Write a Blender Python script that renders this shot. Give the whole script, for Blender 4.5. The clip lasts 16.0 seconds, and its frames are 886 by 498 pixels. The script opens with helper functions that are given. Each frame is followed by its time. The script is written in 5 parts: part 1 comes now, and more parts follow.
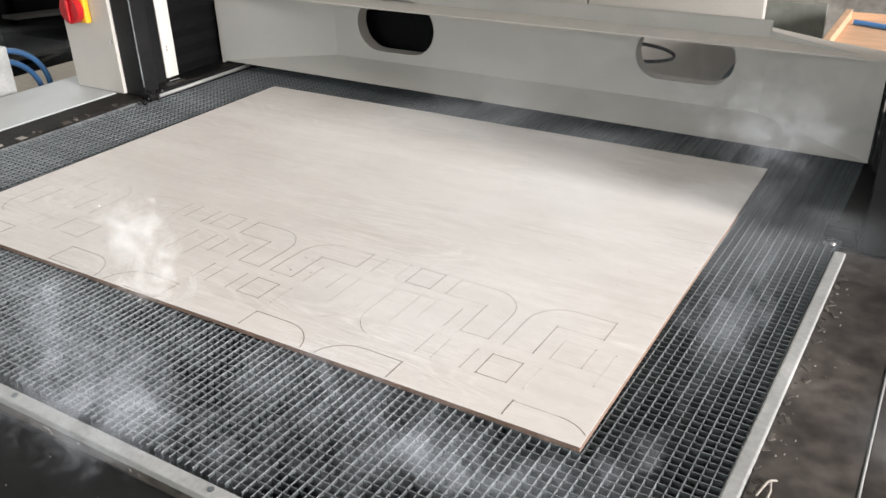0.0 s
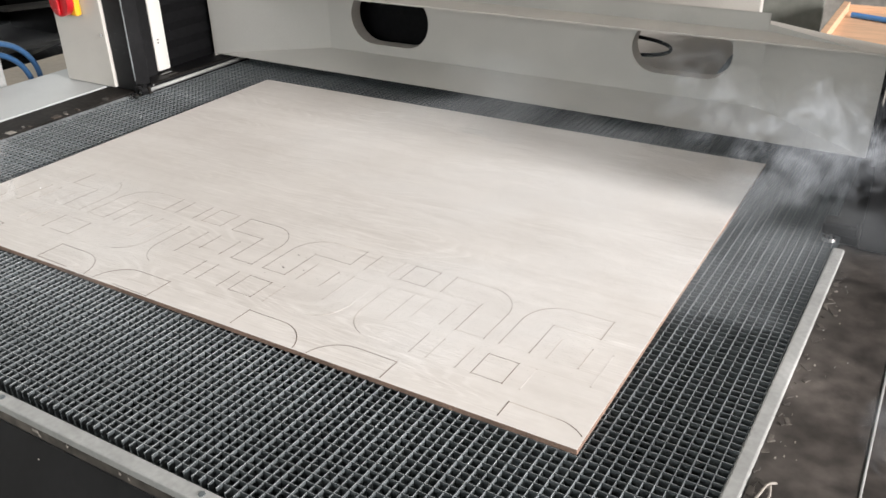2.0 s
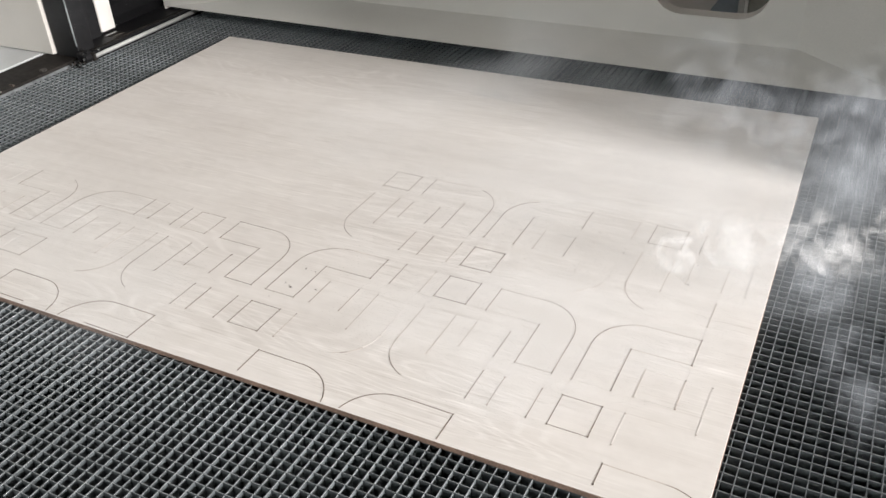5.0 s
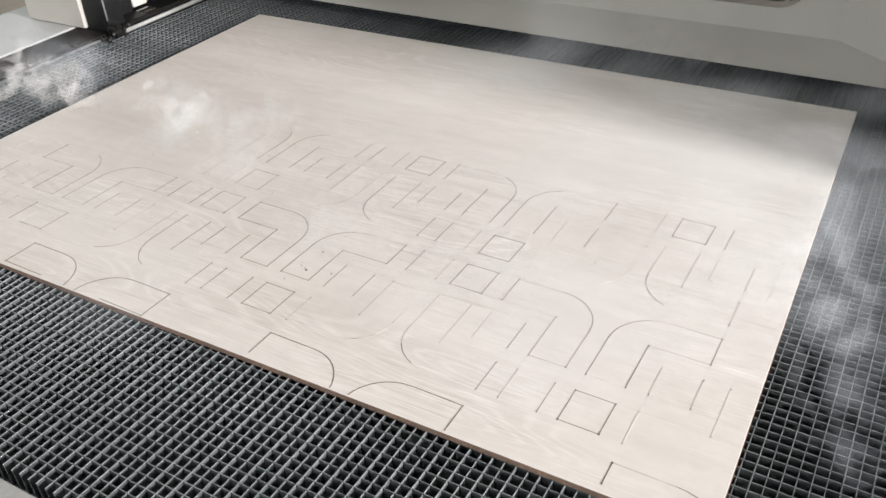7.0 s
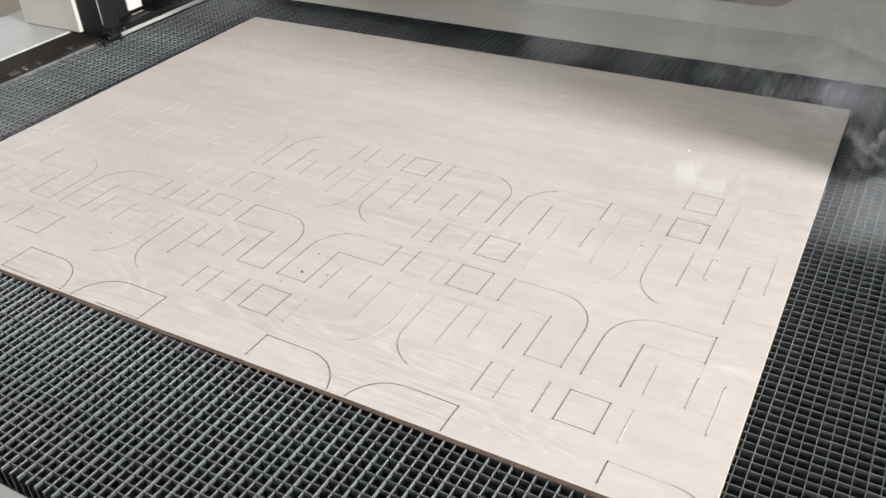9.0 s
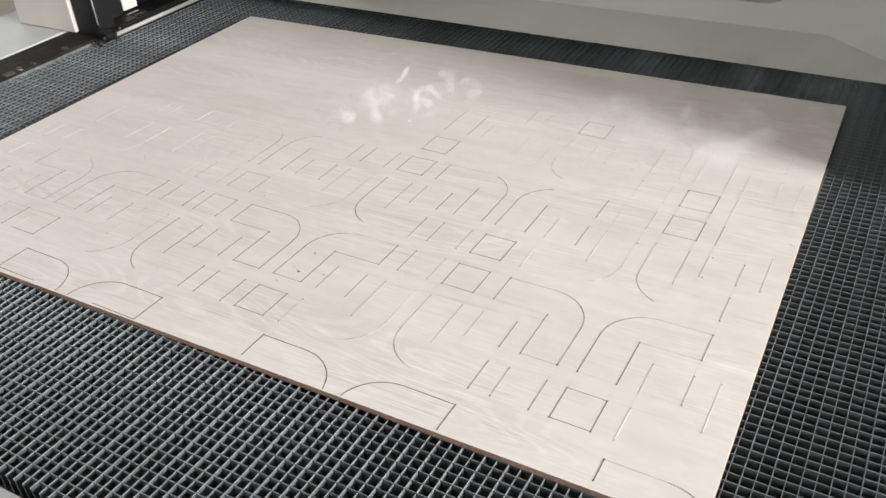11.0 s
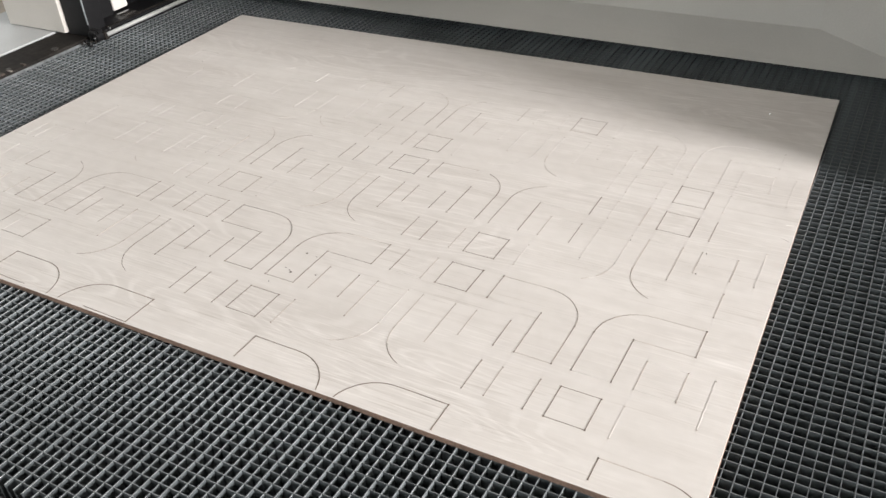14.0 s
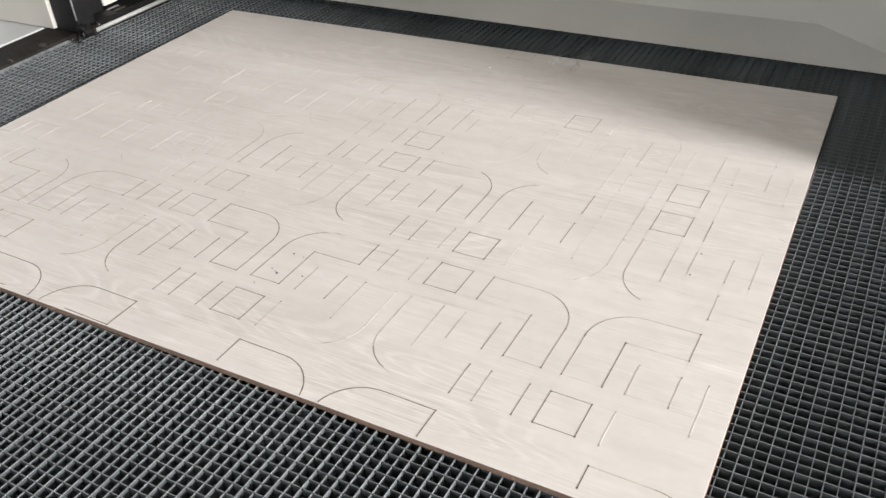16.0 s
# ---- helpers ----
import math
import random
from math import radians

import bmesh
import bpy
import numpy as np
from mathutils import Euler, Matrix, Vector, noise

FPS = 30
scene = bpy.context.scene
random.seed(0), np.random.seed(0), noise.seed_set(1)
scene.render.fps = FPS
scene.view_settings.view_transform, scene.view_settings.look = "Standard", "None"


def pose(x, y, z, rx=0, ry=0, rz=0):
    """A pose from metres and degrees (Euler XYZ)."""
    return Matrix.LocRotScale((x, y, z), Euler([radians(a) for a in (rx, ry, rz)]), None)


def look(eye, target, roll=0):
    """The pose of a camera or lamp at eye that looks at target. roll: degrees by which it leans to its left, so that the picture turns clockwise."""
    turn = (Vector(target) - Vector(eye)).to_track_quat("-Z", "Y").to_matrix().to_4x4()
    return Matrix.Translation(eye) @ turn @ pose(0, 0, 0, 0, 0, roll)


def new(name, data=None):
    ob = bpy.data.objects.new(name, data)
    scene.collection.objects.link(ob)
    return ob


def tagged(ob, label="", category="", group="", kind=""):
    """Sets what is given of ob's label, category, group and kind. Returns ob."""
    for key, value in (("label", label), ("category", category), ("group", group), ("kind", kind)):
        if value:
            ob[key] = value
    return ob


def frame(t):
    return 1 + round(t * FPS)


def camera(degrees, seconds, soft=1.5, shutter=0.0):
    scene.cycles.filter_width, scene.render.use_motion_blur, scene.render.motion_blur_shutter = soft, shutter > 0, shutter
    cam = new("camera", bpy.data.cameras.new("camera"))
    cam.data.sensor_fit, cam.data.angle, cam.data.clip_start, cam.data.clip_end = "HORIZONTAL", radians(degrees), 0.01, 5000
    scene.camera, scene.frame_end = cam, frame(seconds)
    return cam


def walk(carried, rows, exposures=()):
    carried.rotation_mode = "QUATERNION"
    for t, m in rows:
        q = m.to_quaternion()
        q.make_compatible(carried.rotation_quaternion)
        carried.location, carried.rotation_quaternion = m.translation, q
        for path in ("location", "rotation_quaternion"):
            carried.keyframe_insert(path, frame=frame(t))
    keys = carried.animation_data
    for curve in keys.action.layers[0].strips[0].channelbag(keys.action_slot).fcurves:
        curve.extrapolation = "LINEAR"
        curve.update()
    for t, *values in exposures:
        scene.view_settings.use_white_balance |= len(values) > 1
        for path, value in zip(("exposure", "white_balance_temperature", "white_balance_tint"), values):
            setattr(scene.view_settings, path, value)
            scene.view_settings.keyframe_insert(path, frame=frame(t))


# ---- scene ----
PATH = [
    (0, (0.2767, -0.7485, 1.5724), (-0.6557, 0.7659, 0.6575), -1.46),
    (0.5, (0.2741, -0.7493, 1.5766), (-0.6483, 0.7694, 0.6581), -1.60),
    (1, (0.2754, -0.7486, 1.5753), (-0.6441, 0.7722, 0.6580), -1.63),
    (1.5, (0.2726, -0.7409, 1.5719), (-0.6464, 0.7768, 0.6489), -1.57),
    (2, (0.2668, -0.7308, 1.5725), (-0.6514, 0.7813, 0.6397), -1.38),
    (2.5, (0.2381, -0.7169, 1.5718), (-0.6754, 0.7859, 0.6202), -1.64),
    (3, (0.1535, -0.6741, 1.5772), (-0.7197, 0.8292, 0.5885), -2.85),
    (3.5, (0.0624, -0.6481, 1.5822), (-0.7371, 0.8687, 0.5517), -3.65),
    (4, (0.0304, -0.6147, 1.5709), (-0.7194, 0.9055, 0.5100), -2.78),
    (6.5, (0.0490, -0.5427, 1.5653), (-0.7923, 0.8866, 0.4473), -2.76),
    (7, (0.0451, -0.5404, 1.5623), (-0.7935, 0.8884, 0.4414), -2.60),
    (7.5, (0.0386, -0.5371, 1.5617), (-0.8002, 0.8877, 0.4362), -2.78),
    (8, (0.0422, -0.5375, 1.5648), (-0.7968, 0.8892, 0.4419), -2.91),
    (8.5, (0.0488, -0.5414, 1.5676), (-0.7930, 0.8855, 0.4465), -3.02),
    (9, (0.0502, -0.5406, 1.5648), (-0.7857, 0.8901, 0.4448), -2.99),
    (11.5, (0.0528, -0.5370, 1.5652), (-0.7774, 0.8935, 0.4401), -3.33),
    (12, (0.0516, -0.5340, 1.5643), (-0.7782, 0.8967, 0.4387), -3.45),
    (12.5, (0.0511, -0.5371, 1.5636), (-0.7771, 0.8933, 0.4380), -3.38),
    (13, (0.0522, -0.5359, 1.5618), (-0.7727, 0.8969, 0.4354), -3.25),
    (13.5, (0.0518, -0.5327, 1.5621), (-0.7704, 0.8998, 0.4345), -3.43),
    (14, (0.0539, -0.5312, 1.5642), (-0.7675, 0.8993, 0.4338), -3.65),
    (14.5, (0.0566, -0.5342, 1.5636), (-0.7679, 0.8921, 0.4299), -3.77),
    (15, (0.0612, -0.5311, 1.5638), (-0.7708, 0.8891, 0.4271), -3.96),
    (15.5, (0.0560, -0.5212, 1.5570), (-0.7721, 0.9023, 0.4229), -3.77),
    (16, (0.0554, -0.5040, 1.5559), (-0.7639, 0.9207, 0.4157), -3.74),
]
cam = camera(55.3, 16.0, soft=1.55)
walk(cam, [(t, look(e, g, r)) for t, e, g, r in PATH])

# ---- light: an unseen workshop hall, area lamps added for its daylight ----
world = bpy.data.worlds.new("hall_air")
scene.world = world
world.use_nodes = True
wn, wl = world.node_tree.nodes, world.node_tree.links
sky = wn.new("ShaderNodeTexSky")
sky.sky_type, sky.sun_disc = "NISHITA", False
sky.sun_elevation, sky.sun_rotation = radians(35), radians(95)
wl.new(sky.outputs["Color"], wn["Background"].inputs["Color"])
wn["Background"].inputs["Strength"].default_value = 0.05


def area_lamp(name, eye, target, w, h, watts, colour):
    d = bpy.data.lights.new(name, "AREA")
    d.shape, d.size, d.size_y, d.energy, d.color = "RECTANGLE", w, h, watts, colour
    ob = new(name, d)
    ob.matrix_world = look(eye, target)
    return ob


# added lamps stand in for daylight from three sides out of view
area_lamp("east_added_lamp", (5.85, -0.33, 2.75), (0, 0.3, 0.9), 1.6, 1.7, 960, (1.0, 0.963, 0.945))
area_lamp("front_added_lamp", (-0.8, -5.85, 2.7), (-0.7, 1.0, 1.0), 5.0, 2.2, 122, (0.95, 1.0, 0.985))
area_lamp("side_added_lamp", (-5.85, 2.2, 3.5), (0, 0.3, 0.9), 4.8, 2.6, 95, (0.96, 1.0, 0.98))
scene.cycles.transparent_max_bounces = 64


# ---- materials ----
def material(name, colour, rough=0.6, metal=0.0, grain=0.15, scale=40.0, stain=0.15, stain_scale=3.0, bump=0.15, stretch=(1, 1, 1), bump_dist=0.001, spec=0.5):
    """A surface with fine grain and larger stains of its own."""
    m = bpy.data.materials.new(name)
    m.use_nodes = True
    n, l = m.node_tree.nodes, m.node_tree.links
    b = n["Principled BSDF"]
    b.inputs["Roughness"].default_value, b.inputs["Metallic"].default_value = rough, metal
    b.inputs["Specular IOR Level"].default_value = spec
    geo = n.new("ShaderNodeTexCoord")
    mp = n.new("ShaderNodeMapping")
    mp.inputs["Scale"].default_value = stretch
    l.new(geo.outputs["Object"], mp.inputs["Vector"])
    fine, big = n.new("ShaderNodeTexNoise"), n.new("ShaderNodeTexNoise")
    for node, s, d in ((fine, scale, 6), (big, stain_scale, 5)):
        node.inputs["Scale"].default_value, node.inputs["Detail"].default_value = s, d
        l.new(mp.outputs["Vector"], node.inputs["Vector"])
    c = Vector(colour)
    prev = None
    for node, amount in ((fine, grain), (big, stain)):
        ramp = n.new("ShaderNodeValToRGB")
        ramp.color_ramp.elements[0].position, ramp.color_ramp.elements[1].position = 0.3, 0.7
        lo, hi = 1 - amount, 1 + amount * 0.6
        ramp.color_ramp.elements[0].color = (lo, lo, lo, 1)
        ramp.color_ramp.elements[1].color = (hi, hi, hi, 1)
        l.new(node.outputs["Fac"], ramp.inputs["Fac"])
        mix = n.new("ShaderNodeMix")
        mix.data_type, mix.blend_type = "RGBA", "MULTIPLY"
        mix.inputs["Factor"].default_value = 1
        if prev is None:
            mix.inputs[6].default_value = (*c, 1)
        else:
            l.new(prev, mix.inputs[6])
        l.new(ramp.outputs["Color"], mix.inputs[7])
        prev = mix.outputs[2]
    l.new(prev, b.inputs["Base Color"])
    bp = n.new("ShaderNodeBump")
    bp.inputs["Strength"].default_value, bp.inputs["Distance"].default_value = bump, bump_dist
    l.new(fine.outputs["Fac"], bp.inputs["Height"])
    l.new(bp.outputs["Normal"], b.inputs["Normal"])
    rr = n.new("ShaderNodeMapRange")
    rr.inputs["To Min"].default_value, rr.inputs["To Max"].default_value = max(0, rough - 0.12), min(1, rough + 0.12)
    l.new(big.outputs["Fac"], rr.inputs["Value"])
    l.new(rr.outputs["Result"], b.inputs["Roughness"])
    return m


def board_material():
    """Whitewashed oak laminate: long grain along the sheet, open pores, cathedral figure."""
    m = bpy.data.materials.new("pale_oak_laminate")
    m.use_nodes = True
    n, l = m.node_tree.nodes, m.node_tree.links
    b = n["Principled BSDF"]
    tc = n.new("ShaderNodeTexCoord")

    def noise_at(stretch, scale, detail, distortion=0.0):
        mp = n.new("ShaderNodeMapping")
        mp.inputs["Scale"].default_value = stretch
        mp.inputs["Rotation"].default_value = (0, 0, 0.02)
        l.new(tc.outputs["Object"], mp.inputs["Vector"])
        t = n.new("ShaderNodeTexNoise")
        t.inputs["Scale"].default_value, t.inputs["Detail"].default_value, t.inputs["Distortion"].default_value = scale, detail, distortion
        l.new(mp.outputs["Vector"], t.inputs["Vector"])
        return t.outputs["Fac"]

    def ramp(fac, p0, c0, p1, c1):
        r = n.new("ShaderNodeValToRGB")
        e = r.color_ramp.elements
        e[0].position, e[0].color, e[1].position, e[1].color = p0, (*c0, 1), p1, (*c1, 1)
        l.new(fac, r.inputs["Fac"])
        return r.outputs["Color"]

    def times(a, c):
        x = n.new("ShaderNodeMix")
        x.data_type, x.blend_type = "RGBA", "MULTIPLY"
        x.inputs["Factor"].default_value = 1
        l.new(a, x.inputs[6])
        l.new(c, x.inputs[7])
        return x.outputs[2]

    def mask(fac, lo, hi):
        r = n.new("ShaderNodeMapRange")
        r.interpolation_type = "SMOOTHSTEP"
        r.inputs["From Min"].default_value, r.inputs["From Max"].default_value = lo, hi
        l.new(fac, r.inputs["Value"])
        return r.outputs["Result"]

    def mixed(a, c, fac):
        x = n.new("ShaderNodeMix")
        x.data_type, x.blend_type = "RGBA", "MULTIPLY"
        l.new(fac, x.inputs[0])
        l.new(a, x.inputs[6])
        l.new(c, x.inputs[7])
        return x.outputs[2]

    # cathedral figure: thin pale rings cut through a long, warped field, in patches
    wave = n.new("ShaderNodeMath")
    wave.operation = "MULTIPLY"
    wave.inputs[1].default_value = 210
    l.new(noise_at((1.0, 6.0, 1), 1.3, 2, 0.35), wave.inputs[0])
    rings = n.new("ShaderNodeMath")
    rings.operation = "SINE"
    l.new(wave.outputs[0], rings.inputs[0])
    figure = ramp(rings.outputs[0], 0.2, (0.97, 0.967, 0.965), 0.95, (1.04, 1.043, 1.046))
    # open pores: short fine pale and dark dashes along the sheet, denser in some boards of the print
    pale = ramp(noise_at((4.5, 150, 1), 3.0, 3, 0.5), 0.52, (0.985, 0.984, 0.983), 0.66, (1.10, 1.104, 1.11))
    dark = ramp(noise_at((3.4, 140, 1), 3.1, 3, 0.5), 0.33, (0.85, 0.835, 0.82), 0.44, (1.0, 1.0, 1.0))
    bands = ramp(noise_at((0.9, 9, 1), 1.4, 4, 0.4), 0.34, (0.972, 0.968, 0.964), 0.66, (1.014, 1.014, 1.014))
    streak = ramp(noise_at((1.3, 42, 1), 1.6, 3, 0.6), 0.36, (0.975, 0.972, 0.969), 0.62, (1.013, 1.014, 1.015))
    cloud = ramp(noise_at((1, 1.8, 1), 5.0, 5, 0.4), 0.3, (0.945, 0.94, 0.935), 0.7, (1.025, 1.025, 1.025))
    mottle = ramp(noise_at((1, 1.4, 1), 38.0, 4, 0.5), 0.3, (0.965, 0.963, 0.96), 0.7, (1.02, 1.02, 1.02))
    base = n.new("ShaderNodeRGB")
    base.outputs[0].default_value = (0.656, 0.628, 0.605, 1)
    col = times(times(times(times(base.outputs[0], bands), cloud), mottle), streak)
    col = mixed(col, figure, mask(noise_at((1.6, 4.5, 1), 1.7, 1), 0.50, 0.60))
    col = mixed(col, pale, mask(noise_at((1.2, 5.0, 1), 1.5, 2), 0.36, 0.60))
    col = mixed(col, dark, mask(noise_at((1.4, 6.0, 1), 1.9, 2), 0.40, 0.64))
    l.new(col, b.inputs["Base Color"])
    b.inputs["Roughness"].default_value = 0.62
    b.inputs["Specular IOR Level"].default_value = 0.25
    bp = n.new("ShaderNodeBump")
    bp.inputs["Strength"].default_value, bp.inputs["Distance"].default_value = 0.06, 0.0003
    l.new(noise_at((1.2, 110, 1), 3.0, 5), bp.inputs["Height"])
    l.new(bp.outputs["Normal"], b.inputs["Normal"])
    return m


def smoke_material(name, strength, scale, lo, hi, white=(0.9, 0.9, 0.9), detail=7, swirl=1.2, fine=4.2):
    """Thin smoke: mostly clear, with ragged denser shreds; fades out towards each shred's rim."""
    m = bpy.data.materials.new(name)
    m.use_nodes = True
    n, l = m.node_tree.nodes, m.node_tree.links
    out = n["Material Output"]
    n.remove(n["Principled BSDF"])
    tc = n.new("ShaderNodeTexCoord")
    grad = n.new("ShaderNodeTexGradient")
    grad.gradient_type = "SPHERICAL"
    l.new(tc.outputs["UV"], grad.inputs["Vector"])
    soft = n.new("ShaderNodeMapRange")
    soft.interpolation_type = "SMOOTHSTEP"
    soft.inputs["From Max"].default_value = 0.9
    l.new(grad.outputs["Fac"], soft.inputs["Value"])
    own, far, at = n.new("ShaderNodeObjectInfo"), n.new("ShaderNodeMath"), n.new("ShaderNodeVectorMath")
    far.operation, far.inputs[1].default_value = "MULTIPLY", 40.0
    at.operation = "ADD"
    l.new(own.outputs["Random"], far.inputs[0])
    l.new(tc.outputs["Object"], at.inputs[0])
    l.new(far.outputs[0], at.inputs[1])
    prev = soft.outputs["Result"]
    for size, depth, curl, weight in ((scale, detail, swirl, fine), (scale * 0.36, 2, swirl * 0.5, 2.8)):
        tex = n.new("ShaderNodeTexNoise")
        tex.inputs["Scale"].default_value, tex.inputs["Detail"].default_value = size, depth
        tex.inputs["Distortion"].default_value, tex.inputs["Roughness"].default_value = curl, 0.58
        l.new(at.outputs[0], tex.inputs["Vector"])
        ragged = n.new("ShaderNodeMath")
        ragged.operation = "MULTIPLY_ADD"
        ragged.inputs[1].default_value = weight
        l.new(tex.outputs["Fac"], ragged.inputs[0])
        l.new(prev, ragged.inputs[2])
        prev = ragged.outputs[0]
    mul = n.new("ShaderNodeMapRange")
    mul.interpolation_type = "SMOOTHSTEP"
    mul.inputs["From Min"].default_value, mul.inputs["From Max"].default_value = lo, hi
    mul.inputs["To Max"].default_value = strength
    l.new(ragged.outputs[0], mul.inputs["Value"])
    rim = n.new("ShaderNodeMapRange")
    rim.inputs["From Max"].default_value = 0.35
    l.new(soft.outputs["Result"], rim.inputs["Value"])
    dens = n.new("ShaderNodeMath")
    dens.operation = "MULTIPLY"
    l.new(mul.outputs[0], dens.inputs[0])
    l.new(rim.outputs["Result"], dens.inputs[1])
    clear, dif, trl, half, mix = (n.new("ShaderNode" + k) for k in ("BsdfTransparent", "BsdfDiffuse", "BsdfTranslucent", "MixShader", "MixShader"))
    dif.inputs["Color"].default_value = trl.inputs["Color"].default_value = (*white, 1)
    up = n.new("ShaderNodeCombineXYZ")
    for i, c in enumerate((0.6, -0.25, 0.76)):
        up.inputs[i].default_value = c
    l.new(up.outputs[0], dif.inputs["Normal"])
    l.new(up.outputs[0], trl.inputs["Normal"])
    half.inputs["Fac"].default_value = 0.2
    l.new(dif.outputs[0], half.inputs[1])
    l.new(trl.outputs[0], half.inputs[2])
    l.new(dens.outputs[0], mix.inputs["Fac"])
    l.new(clear.outputs[0], mix.inputs[1])
    l.new(half.outputs[0], mix.inputs[2])
    l.new(mix.outputs[0], out.inputs["Surface"])
    return m


OAK = board_material()
MDF = material("scorched_fibreboard_edge", (0.27, 0.18, 0.138), 0.85, grain=0.3, scale=300, stain=0.35, stain_scale=14)
# four kerf tones: real char, plus shade and light inside the cut as colour
CUT_DARK = material("char_and_cut_shade", (0.20, 0.155, 0.125), 0.9, grain=0.35, scale=120, stain=0.3, stain_scale=25)
CUT_LIT = material("lit_cut_wall", (0.665, 0.634, 0.608), 0.9, grain=0.1, scale=150, stain=0.25, stain_scale=20)
CUT_FADED = material("faded_cut", (0.48, 0.425, 0.385), 0.9, grain=0.25, scale=150, stain=0.3, stain_scale=15)
BROWN = material("brown_cut", (0.30, 0.245, 0.21), 0.9, grain=0.3, scale=150, stain=0.3, stain_scale=20)
SOOT = material("soot_speck", (0.07, 0.055, 0.045), 0.9)
# dark steel holds soot and cell shade; the pale one paints lit upper flanks
SOOT_SHADE = material("soot_and_shade_steel", (0.112, 0.128, 0.136), 0.6, 0.1, grain=0.4, scale=70, stain=0.5, stain_scale=6)
FLANK_LIT = material("lit_slat_flank", (0.35, 0.374, 0.372), 0.5, 0.2, grain=0.4, scale=90, stain=0.55, stain_scale=8)
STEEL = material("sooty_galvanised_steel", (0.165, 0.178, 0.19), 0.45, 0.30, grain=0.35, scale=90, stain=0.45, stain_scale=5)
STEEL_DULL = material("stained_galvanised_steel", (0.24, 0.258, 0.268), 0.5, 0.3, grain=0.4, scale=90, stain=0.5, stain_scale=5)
CHIP = material("pale_cutting_chips", (0.33, 0.30, 0.27), 0.8, grain=0.3, scale=200)
SKIRT = material("stained_brown_grey_rail", (0.10, 0.088, 0.078), 0.6, 0.1, grain=0.4, scale=60, stain=0.7, stain_scale=22)
RAIL = material("grey_anodised_rail", (0.40, 0.405, 0.40), 0.5, 0.15, grain=0.12, scale=120, stain=0.25, stain_scale=9)
COVER = material("light_grey_powder_coat", (0.53, 0.52, 0.495), 0.45, grain=0.05, scale=400, stain=0.07, stain_scale=4, bump=0.06)
COVER_WARM = material("cream_grey_powder_coat", (0.60, 0.57, 0.535), 0.45, grain=0.05, scale=400, stain=0.08, stain_scale=4, bump=0.06)
CABINET = material("pale_cabinet_paint", (0.55, 0.525, 0.49), 0.42, grain=0.04, scale=500, stain=0.07, stain_scale=6, bump=0.08)
DECK = material("pale_sheet_metal_deck", (0.47, 0.485, 0.49), 0.5, 0.0, grain=0.05, scale=300, stain=0.1, stain_scale=5)
BLACK = material("black_painted_steel", (0.010, 0.010, 0.011), 0.5, grain=0.25, scale=60, stain=0.4, stain_scale=6, spec=0.25)
LIP = material("dusty_black_steel", (0.026, 0.023, 0.021), 0.75, grain=0.4, scale=80, stain=0.6, stain_scale=12, spec=0.12)
PLATE = material("brown_black_sooted_plate", (0.066, 0.057, 0.052), 0.42, grain=0.5, scale=38, stain=0.6, stain_scale=9, bump=0.3)
RUBBER = material("black_bellows_cloth_and_hollow", (0.006, 0.006, 0.007), 0.85, grain=0.3, scale=80, spec=0.15)
WHITE = material("white_plastic", (0.78, 0.76, 0.73), 0.35, grain=0.03, scale=300, stain=0.05)
CHROME = material("bright_steel", (0.72, 0.72, 0.72), 0.22, 1.0, grain=0.1, scale=80, stain=0.15, stain_scale=20)
RED = material("red_switch_plastic", (0.48, 0.010, 0.016), 0.3, grain=0.05, scale=200)
YELLOW = material("yellow_switch_plate", (0.85, 0.46, 0.02), 0.35, grain=0.04, scale=200)
BLUE_BRIGHT = material("bright_blue_cord", (0.06, 0.22, 0.55), 0.4, grain=0.1, scale=100)
BLUE = material("blue_hose_plastic", (0.035, 0.10, 0.22), 0.35, grain=0.1, scale=100)
CONCRETE = material("stained_concrete", (0.30, 0.285, 0.26), 0.85, grain=0.3, scale=30, stain=0.45, stain_scale=3.5, bump=0.4, bump_dist=0.004)
FLOOR = material("hall_floor", (0.24, 0.225, 0.20), 0.7, grain=0.15, scale=20, stain=0.25, stain_scale=1.5)
WALL = material("hall_wall_plaster", (0.50, 0.49, 0.47), 0.8, grain=0.08, scale=20, stain=0.12, stain_scale=1)
PINE = material("raw_pine", (0.66, 0.42, 0.27), 0.65, grain=0.15, scale=20, stain=0.15, stain_scale=4, stretch=(1, 14, 14))
TAN = material("beige_worktop", (0.40, 0.33, 0.25), 0.6, grain=0.1, scale=60, stain=0.15)
DARK = material("blackened_tray", (0.12, 0.126, 0.136), 0.8, grain=0.3, scale=30)
SAGE = material("grey_green_paint", (0.22, 0.225, 0.20), 0.55)
SLATE = material("blue_grey_paint", (0.16, 0.19, 0.22), 0.5)
SHELF = material("dark_grey_shelf", (0.05, 0.049, 0.047), 0.65, grain=0.15, scale=60)
SMOKE = smoke_material("white_smoke", 0.115, 24, 7.0, 8.2, (0.72, 0.72, 0.72), 9, 1.3, 10.0)
WISP = smoke_material("thin_smoke", 0.040, 22, 4.6, 6.4, (0.72, 0.77, 0.84), 9, 1.2, 6.0)
HAZE = smoke_material("smoke_haze", 0.085, 5, 3.0, 5.2, (0.78, 0.83, 0.88), 5, 0.6)
VEIL = smoke_material("smoke_veil", 0.085, 3, 3.3, 5.0, (0.78, 0.83, 0.88), 2, 0.2)


